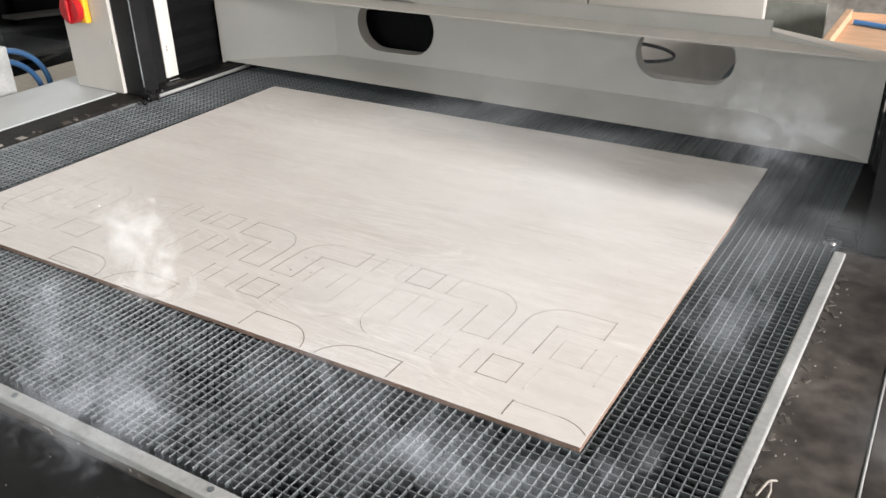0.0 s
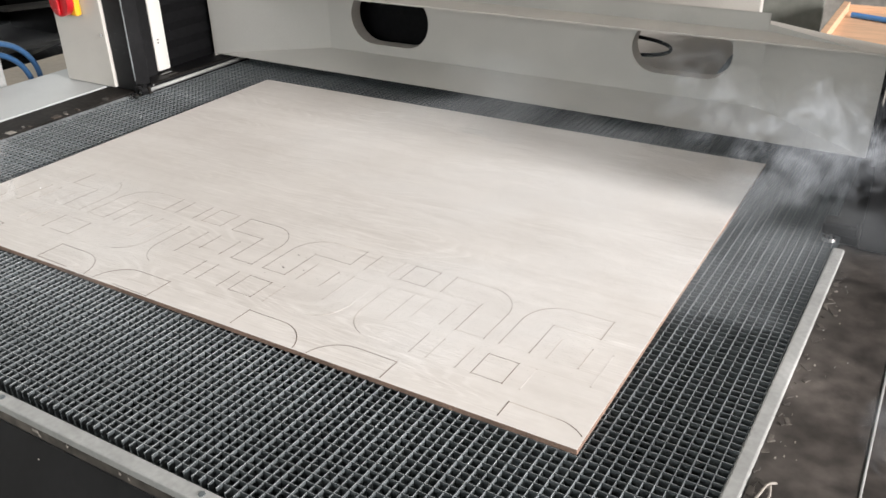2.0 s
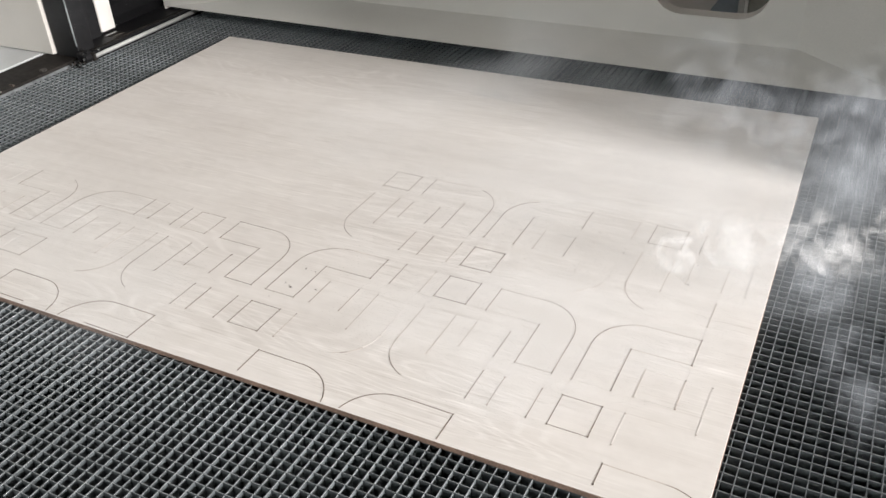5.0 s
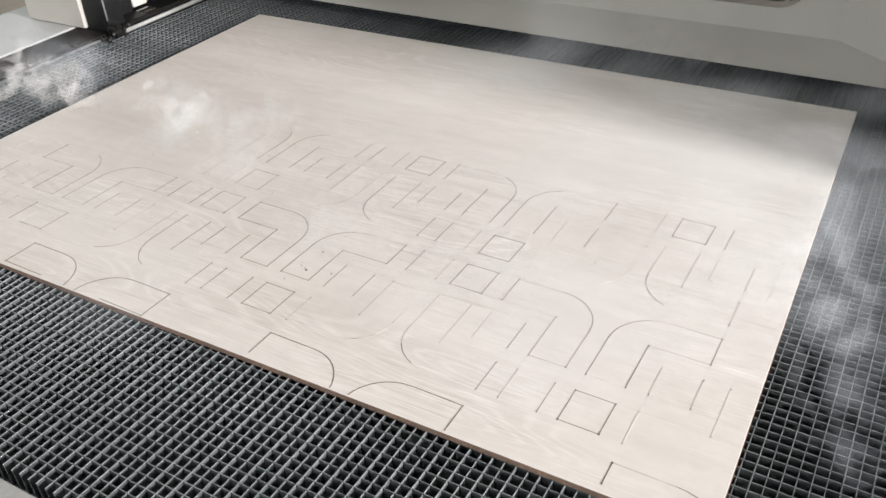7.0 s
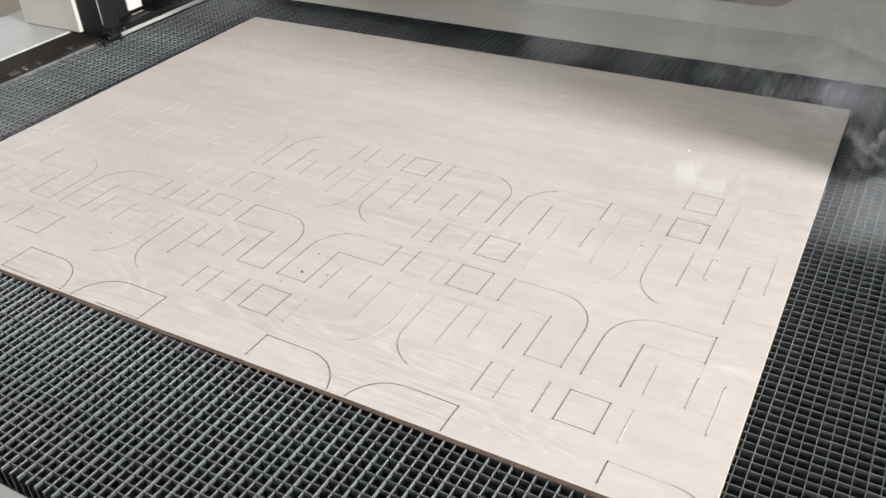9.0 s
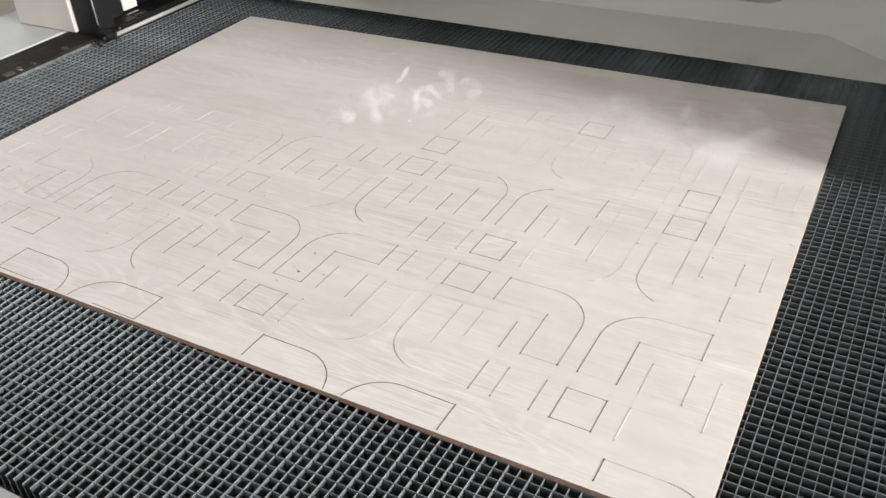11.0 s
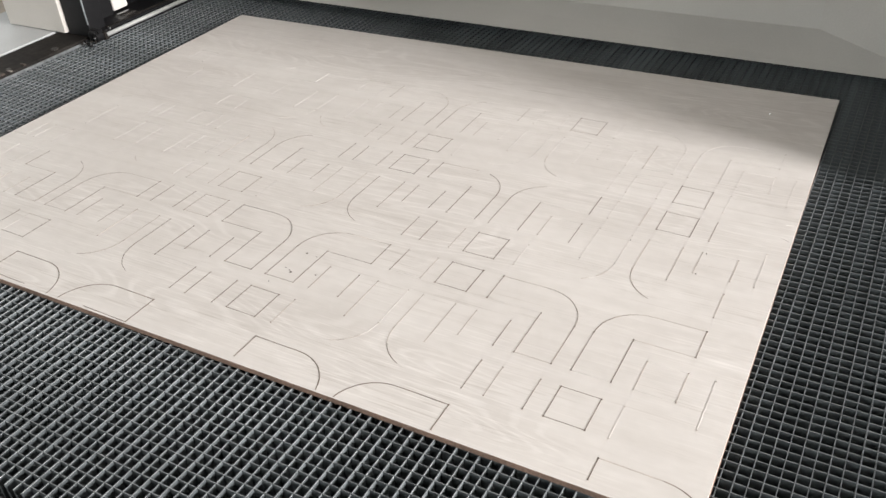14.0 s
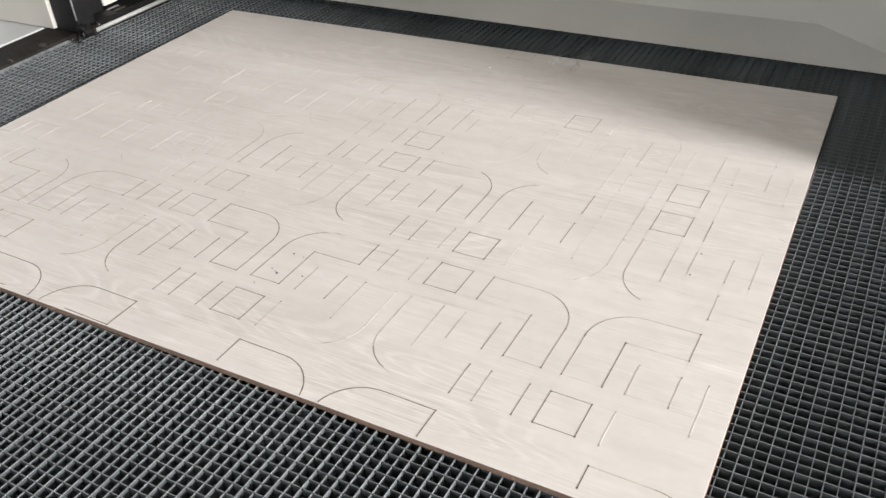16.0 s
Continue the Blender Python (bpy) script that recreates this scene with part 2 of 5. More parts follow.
# ---- builders ----
def box_bm(bm, x0, x1, y0, y1, z0, z1, bevel=0.0, slot=0):
    v = [bm.verts.new((x, y, z)) for z in (z0, z1) for y in (y0, y1) for x in (x0, x1)]
    f = [bm.faces.new([v[i] for i in q]) for q in ((0, 2, 3, 1), (4, 5, 7, 6), (0, 1, 5, 4), (2, 6, 7, 3), (0, 4, 6, 2), (1, 3, 7, 5))]
    for q in f:
        q.material_index = slot
    if bevel:
        edges = list({e for q in f for e in q.edges})
        bmesh.ops.bevel(bm, geom=edges, offset=bevel, segments=2, affect="EDGES", profile=0.5)


def boxed(x0, x1, y0, y1, z0, z1, bevel=0.0):
    bm = bmesh.new()
    box_bm(bm, x0, x1, y0, y1, z0, z1, bevel)
    return bm


def rod_bm(bm, a, b, r, seg=14, cap=True):
    a, b = Vector(a), Vector(b)
    d = b - a
    m = Matrix.Translation((a + b) / 2) @ d.to_track_quat("Z", "Y").to_matrix().to_4x4()
    bmesh.ops.create_cone(bm, cap_ends=cap, segments=seg, radius1=r, radius2=r, depth=d.length, matrix=m)


def rod(a, b, r, seg=14):
    bm = bmesh.new()
    rod_bm(bm, a, b, r, seg)
    return bm


def tube_bm(points, r, seg=8):
    bm = bmesh.new()
    rings = []
    pts = [Vector(p) for p in points]
    for i, p in enumerate(pts):
        d = (pts[min(i + 1, len(pts) - 1)] - pts[max(i - 1, 0)]).normalized()
        q = d.to_track_quat("Z", "Y")
        rings.append([bm.verts.new(p + q @ Vector((r * math.cos(k * math.tau / seg), r * math.sin(k * math.tau / seg), 0))) for k in range(seg)])
    for a, b in zip(rings, rings[1:]):
        for k in range(seg):
            bm.faces.new((a[k], a[(k + 1) % seg], b[(k + 1) % seg], b[k]))
    return bm


def mesh_of(name, bm, *mats, smooth=False):
    bmesh.ops.recalc_face_normals(bm, faces=bm.faces)
    me = bpy.data.meshes.new(name)
    bm.to_mesh(me)
    bm.free()
    for m in mats:
        me.materials.append(m)
    if smooth:
        for p in me.polygons:
            p.use_smooth = True
    return me


def thing(name, label, category, at=(0, 0, 0), group="", kind=""):
    ob = new(name)
    ob.empty_display_size = 0.05
    ob.location = at
    return tagged(ob, label, category, group, kind)


def part(name, bm, mat, parent, label="", smooth=False):
    """One mesh under a thing or part; bm is in world metres, parents are unturned Empties or meshes at their own place."""
    mats = mat if isinstance(mat, tuple) else (mat,)
    ob = new(name, mesh_of(name, bm, *mats, smooth=smooth))
    ob.parent = parent
    origin = Vector(parent.location)
    if parent.parent:
        origin += Vector(parent.parent.location)
    ob.data.transform(Matrix.Translation(-origin))
    return tagged(ob, label)


def single(name, bm, mat, label, category="", kind="", smooth=False):
    mats = mat if isinstance(mat, tuple) else (mat,)
    return tagged(new(name, mesh_of(name, bm, *mats, smooth=smooth)), label, category, "", kind)


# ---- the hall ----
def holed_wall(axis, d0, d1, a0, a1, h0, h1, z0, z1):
    """A wall from a0 to a1 with an opening added for a lamp from h0 to h1 and z0 to z1; d0, d1: its two faces."""
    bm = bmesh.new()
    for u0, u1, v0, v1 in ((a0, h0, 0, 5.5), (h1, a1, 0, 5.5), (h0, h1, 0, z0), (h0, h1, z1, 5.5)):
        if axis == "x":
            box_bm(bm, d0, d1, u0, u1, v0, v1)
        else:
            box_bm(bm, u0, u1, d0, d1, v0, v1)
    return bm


def lamp_opening(axis, d, h0, h1, z0, z1, name):
    w = thing(name, "plain white frame round an added, unseen opening for a lamp", "window", (0, 0, 0), kind="structure")
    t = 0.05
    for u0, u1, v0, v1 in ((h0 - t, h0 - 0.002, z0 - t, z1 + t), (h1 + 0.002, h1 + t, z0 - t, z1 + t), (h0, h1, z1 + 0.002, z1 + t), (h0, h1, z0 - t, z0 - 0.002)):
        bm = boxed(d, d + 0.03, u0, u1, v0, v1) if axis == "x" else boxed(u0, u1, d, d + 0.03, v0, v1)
        part("opening_frame", bm, WHITE, w)


def hall():
    # unseen openings, made up to give each added lamp a source
    lamp_opening("y", -5.998, -3.3, 1.7, 1.63, 3.2, "lamp_opening_1")
    lamp_opening("x", 5.968, -1.14, 0.48, 1.9, 3.6, "lamp_opening_2")
    lamp_opening("x", -5.998, 2.3, 4.4, 2.4, 3.9, "lamp_opening_3")
    single("floor", boxed(-6, 6, -6, 5, -0.2, 0), FLOOR, "grey-beige concrete workshop floor", kind="structure")
    single("ceiling", boxed(-6, 6, -6, 5, 5.5, 5.7), WALL, "plain pale workshop ceiling", kind="structure")
    single("wall_north", boxed(-6, 6, 5, 5.2, 0, 5.5), WALL, "plain plastered workshop wall", kind="structure")
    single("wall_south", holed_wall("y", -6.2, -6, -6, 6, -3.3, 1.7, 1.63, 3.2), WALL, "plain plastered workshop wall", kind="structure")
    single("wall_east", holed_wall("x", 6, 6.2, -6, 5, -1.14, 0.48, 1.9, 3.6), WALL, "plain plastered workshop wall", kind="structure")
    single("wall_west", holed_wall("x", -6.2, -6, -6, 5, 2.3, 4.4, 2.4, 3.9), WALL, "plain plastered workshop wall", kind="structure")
    single("wall_partition", boxed(-0.9, 3.5, 2.6, 2.75, 0, 3.2), CONCRETE, "stained rough concrete wall behind the machine", kind="structure")


# ---- the cutting bed ----
BX0, BX1, BY0, BY1 = -1.598, 0.169, -0.255, 1.55
TOP = 0.892
PITCH_X, PITCH_Y = 0.01327, 0.0128
SKEW = -0.018


def bed():
    grid = thing("grating", "sooty galvanised steel slat grating of a laser cutting bed", "grating", (0, 0, TOP))
    grid.rotation_euler = (0, 0, SKEW)
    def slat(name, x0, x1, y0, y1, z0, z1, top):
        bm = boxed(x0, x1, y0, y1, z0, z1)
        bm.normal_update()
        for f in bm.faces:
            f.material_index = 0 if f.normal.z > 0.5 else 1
        return mesh_of(name, bm, top, SOOT_SHADE)

    def bearing_bar(w, z1):
        """A slat standing on edge, its top worn round."""
        c = w * 0.55
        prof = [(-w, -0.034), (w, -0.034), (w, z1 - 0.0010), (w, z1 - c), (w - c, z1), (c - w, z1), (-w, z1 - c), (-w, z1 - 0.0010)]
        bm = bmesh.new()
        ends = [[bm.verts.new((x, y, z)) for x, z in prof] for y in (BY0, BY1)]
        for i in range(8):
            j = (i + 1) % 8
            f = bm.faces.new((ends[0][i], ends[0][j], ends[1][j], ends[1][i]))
            # light on the upper flanks is put in as a paler strip
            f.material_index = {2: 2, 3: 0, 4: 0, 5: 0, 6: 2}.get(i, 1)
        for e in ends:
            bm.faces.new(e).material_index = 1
        return mesh_of("bar", bm, STEEL, SOOT_SHADE, FLANK_LIT)

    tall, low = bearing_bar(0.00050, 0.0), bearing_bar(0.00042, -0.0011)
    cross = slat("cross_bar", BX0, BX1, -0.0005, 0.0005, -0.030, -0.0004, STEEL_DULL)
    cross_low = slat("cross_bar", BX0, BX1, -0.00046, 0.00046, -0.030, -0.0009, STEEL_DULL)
    k = math.ceil((BX0 + 0.004) / PITCH_X)
    while 0.0017 + k * PITCH_X < BX1 - 0.003:
        ob = new("bar", tall if k % 2 else low)
        ob.parent = grid
        ob.location = (0.0017 + k * PITCH_X, 0, 0)
        k += 1
    k = math.ceil((BY0 + 0.004 - 0.0119) / PITCH_Y)
    while 0.0119 + k * PITCH_Y < BY1 - 0.003:
        ob = new("cross_bar", cross if k % 2 else cross_low)
        ob.parent = grid
        ob.location = (0, 0.0119 + k * PITCH_Y, 0)
        k += 1
    bm = boxed(BX0 - 0.05, BX1 + 0.05, BY0 - 0.02, BY1 + 0.05, 0.46, 0.50)
    single("dust_tray", bm, DARK, "black sooted tray under the cutting grating", "tray")
    # frame round the grating
    frame_thing = thing("bed_frame", "grey and black steel frame round the cutting bed", "frame", (0, 0, 0.5))
    bm = boxed(-0.0095, 0.0095, BY0 - 0.025, 0.69, 0.86, TOP + 0.0015, 0.0025)
    bmesh.ops.transform(bm, verts=bm.verts, matrix=Matrix.Translation((0.1712, 0, 0)) @ Matrix.Rotation(-0.022, 4, "Z"))
    part("side_rail", bm, RAIL, frame_thing, "grey metal edge rail")
    part("front_rail", boxed(BX0 - 0.1, 0.155, BY0 - 0.021, BY0 - 0.001, 0.880, TOP + 0.001, 0.002), RAIL, frame_thing, "grey metal edge rail")
    part("rail_skirt", boxed(BX0 - 0.1, BX1 + 0.13, BY0 - 0.0195, BY0 - 0.004, 0.863, 0.8795, 0.001), SKIRT, frame_thing, "stained brown lower rail")
    part("left_strip", boxed(BX0 - 0.001, BX0 + 0.0025, BY0, 0.775, 0.86, TOP + 0.0012, 0.0008), STEEL_DULL, frame_thing, "thin grey strip at the grating's border")
    bm = bmesh.new()
    q = [bm.verts.new(p) for p in ((-1.9, BY0 - 0.021, 0.864), (0.32, BY0 - 0.021, 0.864), (0.32, -0.50, 0.50), (-1.9, -0.50, 0.50), (-1.9, BY0 - 0.021, 0.40), (0.32, BY0 - 0.021, 0.40))]
    bm.faces.new(q[:4])
    bm.faces.new((q[3], q[2], q[5], q[4]))
    bm.faces.new((q[0], q[4], q[5], q[1]))
    bm.faces.new((q[0], q[3], q[4]))
    bm.faces.new((q[1], q[5], q[2]))
    part("front_apron", bm, BLACK, frame_thing, "glossy black sloping front panel with dust specks")
    part("side_plate", boxed(BX1 + 0.013, 0.293, BY0 - 0.30, 0.726, 0.860, 0.886, 0.003), PLATE, frame_thing, "brown-black sooted side plate")
    part("plate_edge", boxed(0.2935, 0.2965, BY0 - 0.30, 0.726, 0.850, 0.8875, 0.001), RAIL, frame_thing, "bright plate edge")
    part("side_panel", boxed(0.297, 0.330, BY0 - 0.30, 1.6, 0.05, 0.80, 0.003), PLATE, frame_thing)
    part("left_lip", boxed(-1.702, BX0 - 0.001, BY0 - 0.02, 0.76, 0.86, 0.899, 0.003), LIP, frame_thing, "dusty black steel lip")
    part("base", boxed(-1.95, 0.29, BY0 + 0.03, 1.6, 0.0, 0.455), BLACK, frame_thing)
    # dirt and screws along the lip
    rnd = random.Random(5)
    for y, r in ((0.665, 0.008), (0.54, 0.005), (0.42, 0.004)):
        part("screw", rod((-1.612, y, 0.898), (-1.612, y, 0.9025), r, 10), SKIRT, frame_thing, "small dirty screw head")
    for x in (-0.70, -0.98, -0.34):
        part("bolt", rod((x, BY0 - 0.010, TOP), (x, BY0 - 0.010, TOP + 0.0025), 0.0042, 8), SOOT_SHADE, frame_thing, "dark rail bolt")
    for x, y, z, w in ((-0.632, 0.0205, 0.872, 0.012), (-0.622, 0.0200, 0.867, 0.005), (-0.565, 0.0205, 0.873, 0.003), (-0.470, 0.0205, 0.871, 0.003), (-0.455, 0.0200, 0.869, 0.002)):
        part("rail_chip", boxed(x, x + w, BY0 - y, BY0 - y + 0.0014, z, z + 0.004, 0.0005), CHIP, frame_thing)
    # specks lying on the sloping panel
    for k in range(14):
        d, x = rnd.uniform(0.02, 0.16), rnd.uniform(-0.75, -0.45)
        w = rnd.uniform(0.0006, 0.0016)
        y = BY0 - 0.021 - d * 0.545
        z = 0.864 - d * 0.839 + 0.001
        part("dust_speck", boxed(x, x + w, y - w, y, z, z + w), CHIP, frame_thing)
    # crust of soot and slag along the side rail
    for k in range(60):
        y = rnd.uniform(-0.22, 0.62)
        x = 0.1835 + 0.022 * y + abs(rnd.gauss(0, 0.006))
        w = rnd.uniform(0.002, 0.007)
        bm = boxed(-w / 2, w / 2, -w * rnd.uniform(0.6, 2.2), w, 0, rnd.uniform(0.0006, 0.0022), 0.0003)
        bmesh.ops.transform(bm, verts=bm.verts, matrix=Matrix.Translation((x, y, 0.886)) @ Matrix.Rotation(rnd.uniform(-1.2, 1.2), 4, "Z"))
        part("slag", bm, SKIRT if k % 3 else PLATE, frame_thing)
    # a peeling shred of film
    part("shred", tube_bm([(0.196, 0.035, 0.888), (0.203, 0.052, 0.897), (0.206, 0.062, 0.893), (0.211, 0.070, 0.8885)], 0.0016, 6), CHIP, frame_thing, "pale peeled shred", smooth=True)
    part("shred", tube_bm([(0.206, 0.062, 0.893), (0.209, 0.045, 0.891), (0.207, 0.030, 0.8875)], 0.0013, 6), CHIP, frame_thing, "pale peeled shred", smooth=True)
    for k in range(34):
        y = rnd.uniform(-0.2, 0.66)
        x = BX1 + 0.020 + 0.022 * y + abs(rnd.gauss(0, 0.02))
        h = rnd.uniform(0.0006, 0.0015)
        w = rnd.uniform(0.0008, 0.0022)
        part("chip", boxed(x, x + w, y, y + w * rnd.uniform(0.6, 2.5), 0.886, 0.886 + h, 0.0003), CHIP if k % 3 else RAIL, frame_thing)
    for k in range(16):
        y = rnd.uniform(0.0, 0.7)
        w = rnd.uniform(0.002, 0.007)
        part("chip", boxed(-1.604 - w * 2, -1.6035 + w, y, y + w * rnd.uniform(1, 4), 0.8985, 0.8985 + rnd.uniform(0.001, 0.004), 0.0003), SOOT if k % 4 else CHIP, frame_thing)
    deck = thing("side_deck", "pale grey sheet-metal deck beside the bed", "deck", (-1.83, 0.4, 0.9))
    part("sheet", boxed(-1.957, -1.703, -0.5, 1.05, 0.875, 0.902, 0.002), DECK, deck)
    part("leg", boxed(-1.93, -1.89, -0.45, -0.41, 0.0, 0.875), LIP, deck)
    part("leg", boxed(-1.93, -1.89, 0.95, 0.99, 0.0, 0.875), LIP, deck)


# ---- the board with its cut pattern ----
BW, BD, BT = 1.345, 1.0, 0.008
TURN = -0.018
COLS = [-0.0338, -0.111, -0.184, -0.2555, -0.330, -0.407]
CW, PERIOD = 0.047, 0.4425
ROW0, ROW_STEP, RH = 0.0695, 0.0798, 0.0505


def col(k):
    return COLS[k % 6] - PERIOD * (k // 6)


def row(r):
    return ROW0 + ROW_STEP * r


def arc(cx, cy, r, a0, a1, n=9):
    return [(cx + r * math.cos(radians(a0 + (a1 - a0) * i / n)), cy + r * math.sin(radians(a0 + (a1 - a0) * i / n))) for i in range(n + 1)]


def bracket(kind, k, r):
    """Outline of an L-shaped piece with one round corner; k, r is its corner cell."""
    x0, x1, y0, y1 = col(k), col(k) + CW, row(r), row(r) + RH
    R = 0.057
    if kind == "TL":
        xe = col(k - 1) + CW
        yb = row(r - 1)
        return [(xe, y1)] + arc(x0 + R, y1 - R, R, 90, 180) + [(x0, yb), (x1, yb), (x1, y0), (xe, y0), (xe, y1)]
    if kind == "TR":
        xe, yb = col(k + 1), row(r - 1)
        return [(xe, y1)] + arc(x1 - R, y1 - R, R, 90, 0) + [(x1, yb), (x0, yb), (x0, y0), (xe, y0), (xe, y1)]
    if kind == "BL":
        xe, yt = col(k - 1) + CW, row(r + 1) + RH
        return [(xe, y0)] + arc(x0 + R, y0 + R, R, 270, 180) + [(x0, yt), (x1, yt), (x1, y1), (xe, y1), (xe, y0)]
    xe, yt = col(k + 1), row(r + 1) + RH
    return [(xe, y0)] + arc(x1 - R, y0 + R, R, -90, 0) + [(x1, yt), (x0, yt), (x0, y1), (xe, y1), (xe, y0)]


def square(k, r):
    x0, y0 = col(k), row(r)
    return [(x0, y0), (x0 + CW, y0), (x0 + CW, y0 + RH), (x0, y0 + RH), (x0, y0)]


def turned(p):
    return (p[0] - TURN * p[1], p[1] + TURN * p[0])


def strokes(outline, tone_level):
    """Kerf strips along an outline, one body for each unbroken run, clipped at the sheet's edges; slots: 0 char and
    shade, 1 lit wall, 2 brown, 3 faded. The second argument: how dark the piece is drawn.
    """
    runs = [bmesh.new()]
    rnd = random.Random(int(abs(outline[0][0] * 9137 + outline[0][1] * 3571)))

    def slab(ring, slot):
        bm = runs[-1]
        lowv = [bm.verts.new(v) for v in ring]
        topv = [bm.verts.new(v.co + Vector((0, 0, 0.0006))) for v in lowv]
        n = len(ring)
        for f in [bm.faces.new(topv)] + [bm.faces.new((lowv[i], lowv[(i + 1) % n], topv[(i + 1) % n], topv[i])) for i in range(n)]:
            f.material_index = slot

    for a, b in zip(outline, outline[1:]):
        (ax, ay), (bx, by) = turned(a), turned(b)
        n = 5
        inside = [i / n for i in range(n + 1) if -BW + 0.004 < ax + (bx - ax) * i / n < -0.003 and 0.002 < ay + (by - ay) * i / n < BD - 0.004]
        if len(inside) < 2 or (0.06 < ay < 0.10 and max(ax, bx) > -0.028):
            runs.append(bmesh.new())
            continue
        t0, t1 = inside[0], inside[-1]
        ax, ay, bx, by = ax + (bx - ax) * t0, ay + (by - ay) * t0, ax + (bx - ax) * t1, ay + (by - ay) * t1
        d = Vector((bx - ax, by - ay, 0))
        if d.length < 1e-4:
            continue
        along = abs(d.y) / d.length
        # tone paints kerf shade and light into colour by direction and place
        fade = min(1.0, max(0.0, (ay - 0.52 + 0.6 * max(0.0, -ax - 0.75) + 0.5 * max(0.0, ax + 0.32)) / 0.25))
        if len(outline) == 5 and tone_level == 1:
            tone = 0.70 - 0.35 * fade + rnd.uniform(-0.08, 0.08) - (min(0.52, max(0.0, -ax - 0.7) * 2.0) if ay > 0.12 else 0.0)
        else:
            tone = ((0.42, 0.95, 0.72) if along > 0.35 else (0.0, 0.62 if ay < 0.33 else 0.3, 0.0))[tone_level] - 0.60 * fade + rnd.uniform(-0.12, 0.12)
            if along < 0.35 and tone_level == 2 and ax > -0.2 and ay < 0.3:
                tone = 0.33
            if along < 0.35 and tone < 0.2 and rnd.random() > 0.25 + 0.6 * fade:
                runs.append(bmesh.new())
                continue
            if along < 0.35 and max(ax, bx) > -0.05 and ay > 0.1:
                runs.append(bmesh.new())
                continue
            if along > 0.35 and ax < -0.4 and fade < 0.8:
                tone = max(tone, 0.25)
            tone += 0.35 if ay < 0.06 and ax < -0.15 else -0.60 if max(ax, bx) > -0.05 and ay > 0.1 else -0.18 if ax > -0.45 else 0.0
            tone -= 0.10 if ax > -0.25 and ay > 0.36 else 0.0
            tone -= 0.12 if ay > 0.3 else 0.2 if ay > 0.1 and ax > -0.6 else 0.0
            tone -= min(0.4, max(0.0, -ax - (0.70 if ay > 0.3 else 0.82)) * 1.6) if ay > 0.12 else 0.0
            if tone < 0.2 and ax < -0.8 and (fade > 0.3 or ax < -0.95) and rnd.random() < 0.7:
                runs.append(bmesh.new())
                continue
            if max(ax, bx) > -0.05 and ay > 0.1:
                tone = 0.15
                if rnd.random() < 0.35:
                    runs.append(bmesh.new())
                    continue
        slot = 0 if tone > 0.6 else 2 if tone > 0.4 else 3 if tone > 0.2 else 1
        w = 0.00031 + 0.00008 * along + (0.00016 if ay < 0.06 else 0.00005 if slot == 1 else 0)
        side = Vector((-d.y, d.x, 0)).normalized() * w
        e = d.normalized() * w * 0.6
        p = [Vector((ax, ay, 0)) - e, Vector((bx, by, 0)) + e]
        slab((p[0] - side, p[1] - side, p[1] + side, p[0] + side), slot)
        if along > 0.95 and d.length > 0.03:
            for q in (Vector((ax, ay, 0)), Vector((bx, by, 0))):
                slab([q + Vector((0.0012 * math.cos(k), 0.0012 * math.sin(k), 0)) for k in (0, 1.05, 2.1, 3.14, 4.19, 5.24)], 0 if tone > 0.5 else 2 if tone > 0.3 else 3)
    return runs


def spark():
    bm = bmesh.new()
    bmesh.ops.create_icosphere(bm, subdivisions=2, radius=0.0005)
    m = bpy.data.materials.new("glowing_spark")
    m.use_nodes = True
    b = m.node_tree.nodes["Principled BSDF"]
    b.inputs["Emission Color"].default_value, b.inputs["Emission Strength"].default_value = (1.0, 0.97, 0.9, 1), 6
    ob = single("spark", bm, m, "tiny white-hot spark where the laser meets the board", "spark")
    rows = [(0, -1.1, 0.2), (2.1, -1.25, 0.2), (2.35, -0.1, 0.46), (3.3, -0.22, 0.38), (4.2, -0.5, 0.44), (6.3, -0.88, 0.38), (7.0, -1.03, 0.44), (7.8, -1.28, 0.40), (8.2, -0.1, 0.66), (9.0, -0.215, 0.735), (11.3, -0.74, 0.64), (11.6, -0.78, 0.66), (12.5, -0.95, 0.72), (13.6, -1.28, 0.64), (13.9, -0.1, 0.9), (15.2, -0.33, 0.9), (15.7, -0.57, 0.86), (16, -0.62, 0.9)]
    SPARKS.append((ob, rows))


SPARKS = []
CUTS = []


def cut_time(band, x):
    """When the beam reaches a place: it goes from the sheet's one side to the other, band by band."""
    if band == 4:
        return 15.4 if -0.66 < x < -0.5 else 99
    start, pace = {2: (1.7, 5.2), 3: (8.0, 4.7)}[band]
    return max(start - x * pace, {2: 2.3, 3: 8.2}[band])


SPECKS = ((-0.599, 0.224, 0.0016), (-0.594, 0.178, 0.0022), (-0.558, 0.186, 0.0014), (-0.606, 0.184, 0.0009), (-0.582, 0.222, 0.0008), (-0.609, 0.149, 0.0009), (-0.598, 0.181, 0.0011), (-0.20, 0.432, 0.0013), (-0.10, 0.39, 0.0013), (-0.098, 0.44, 0.0012))


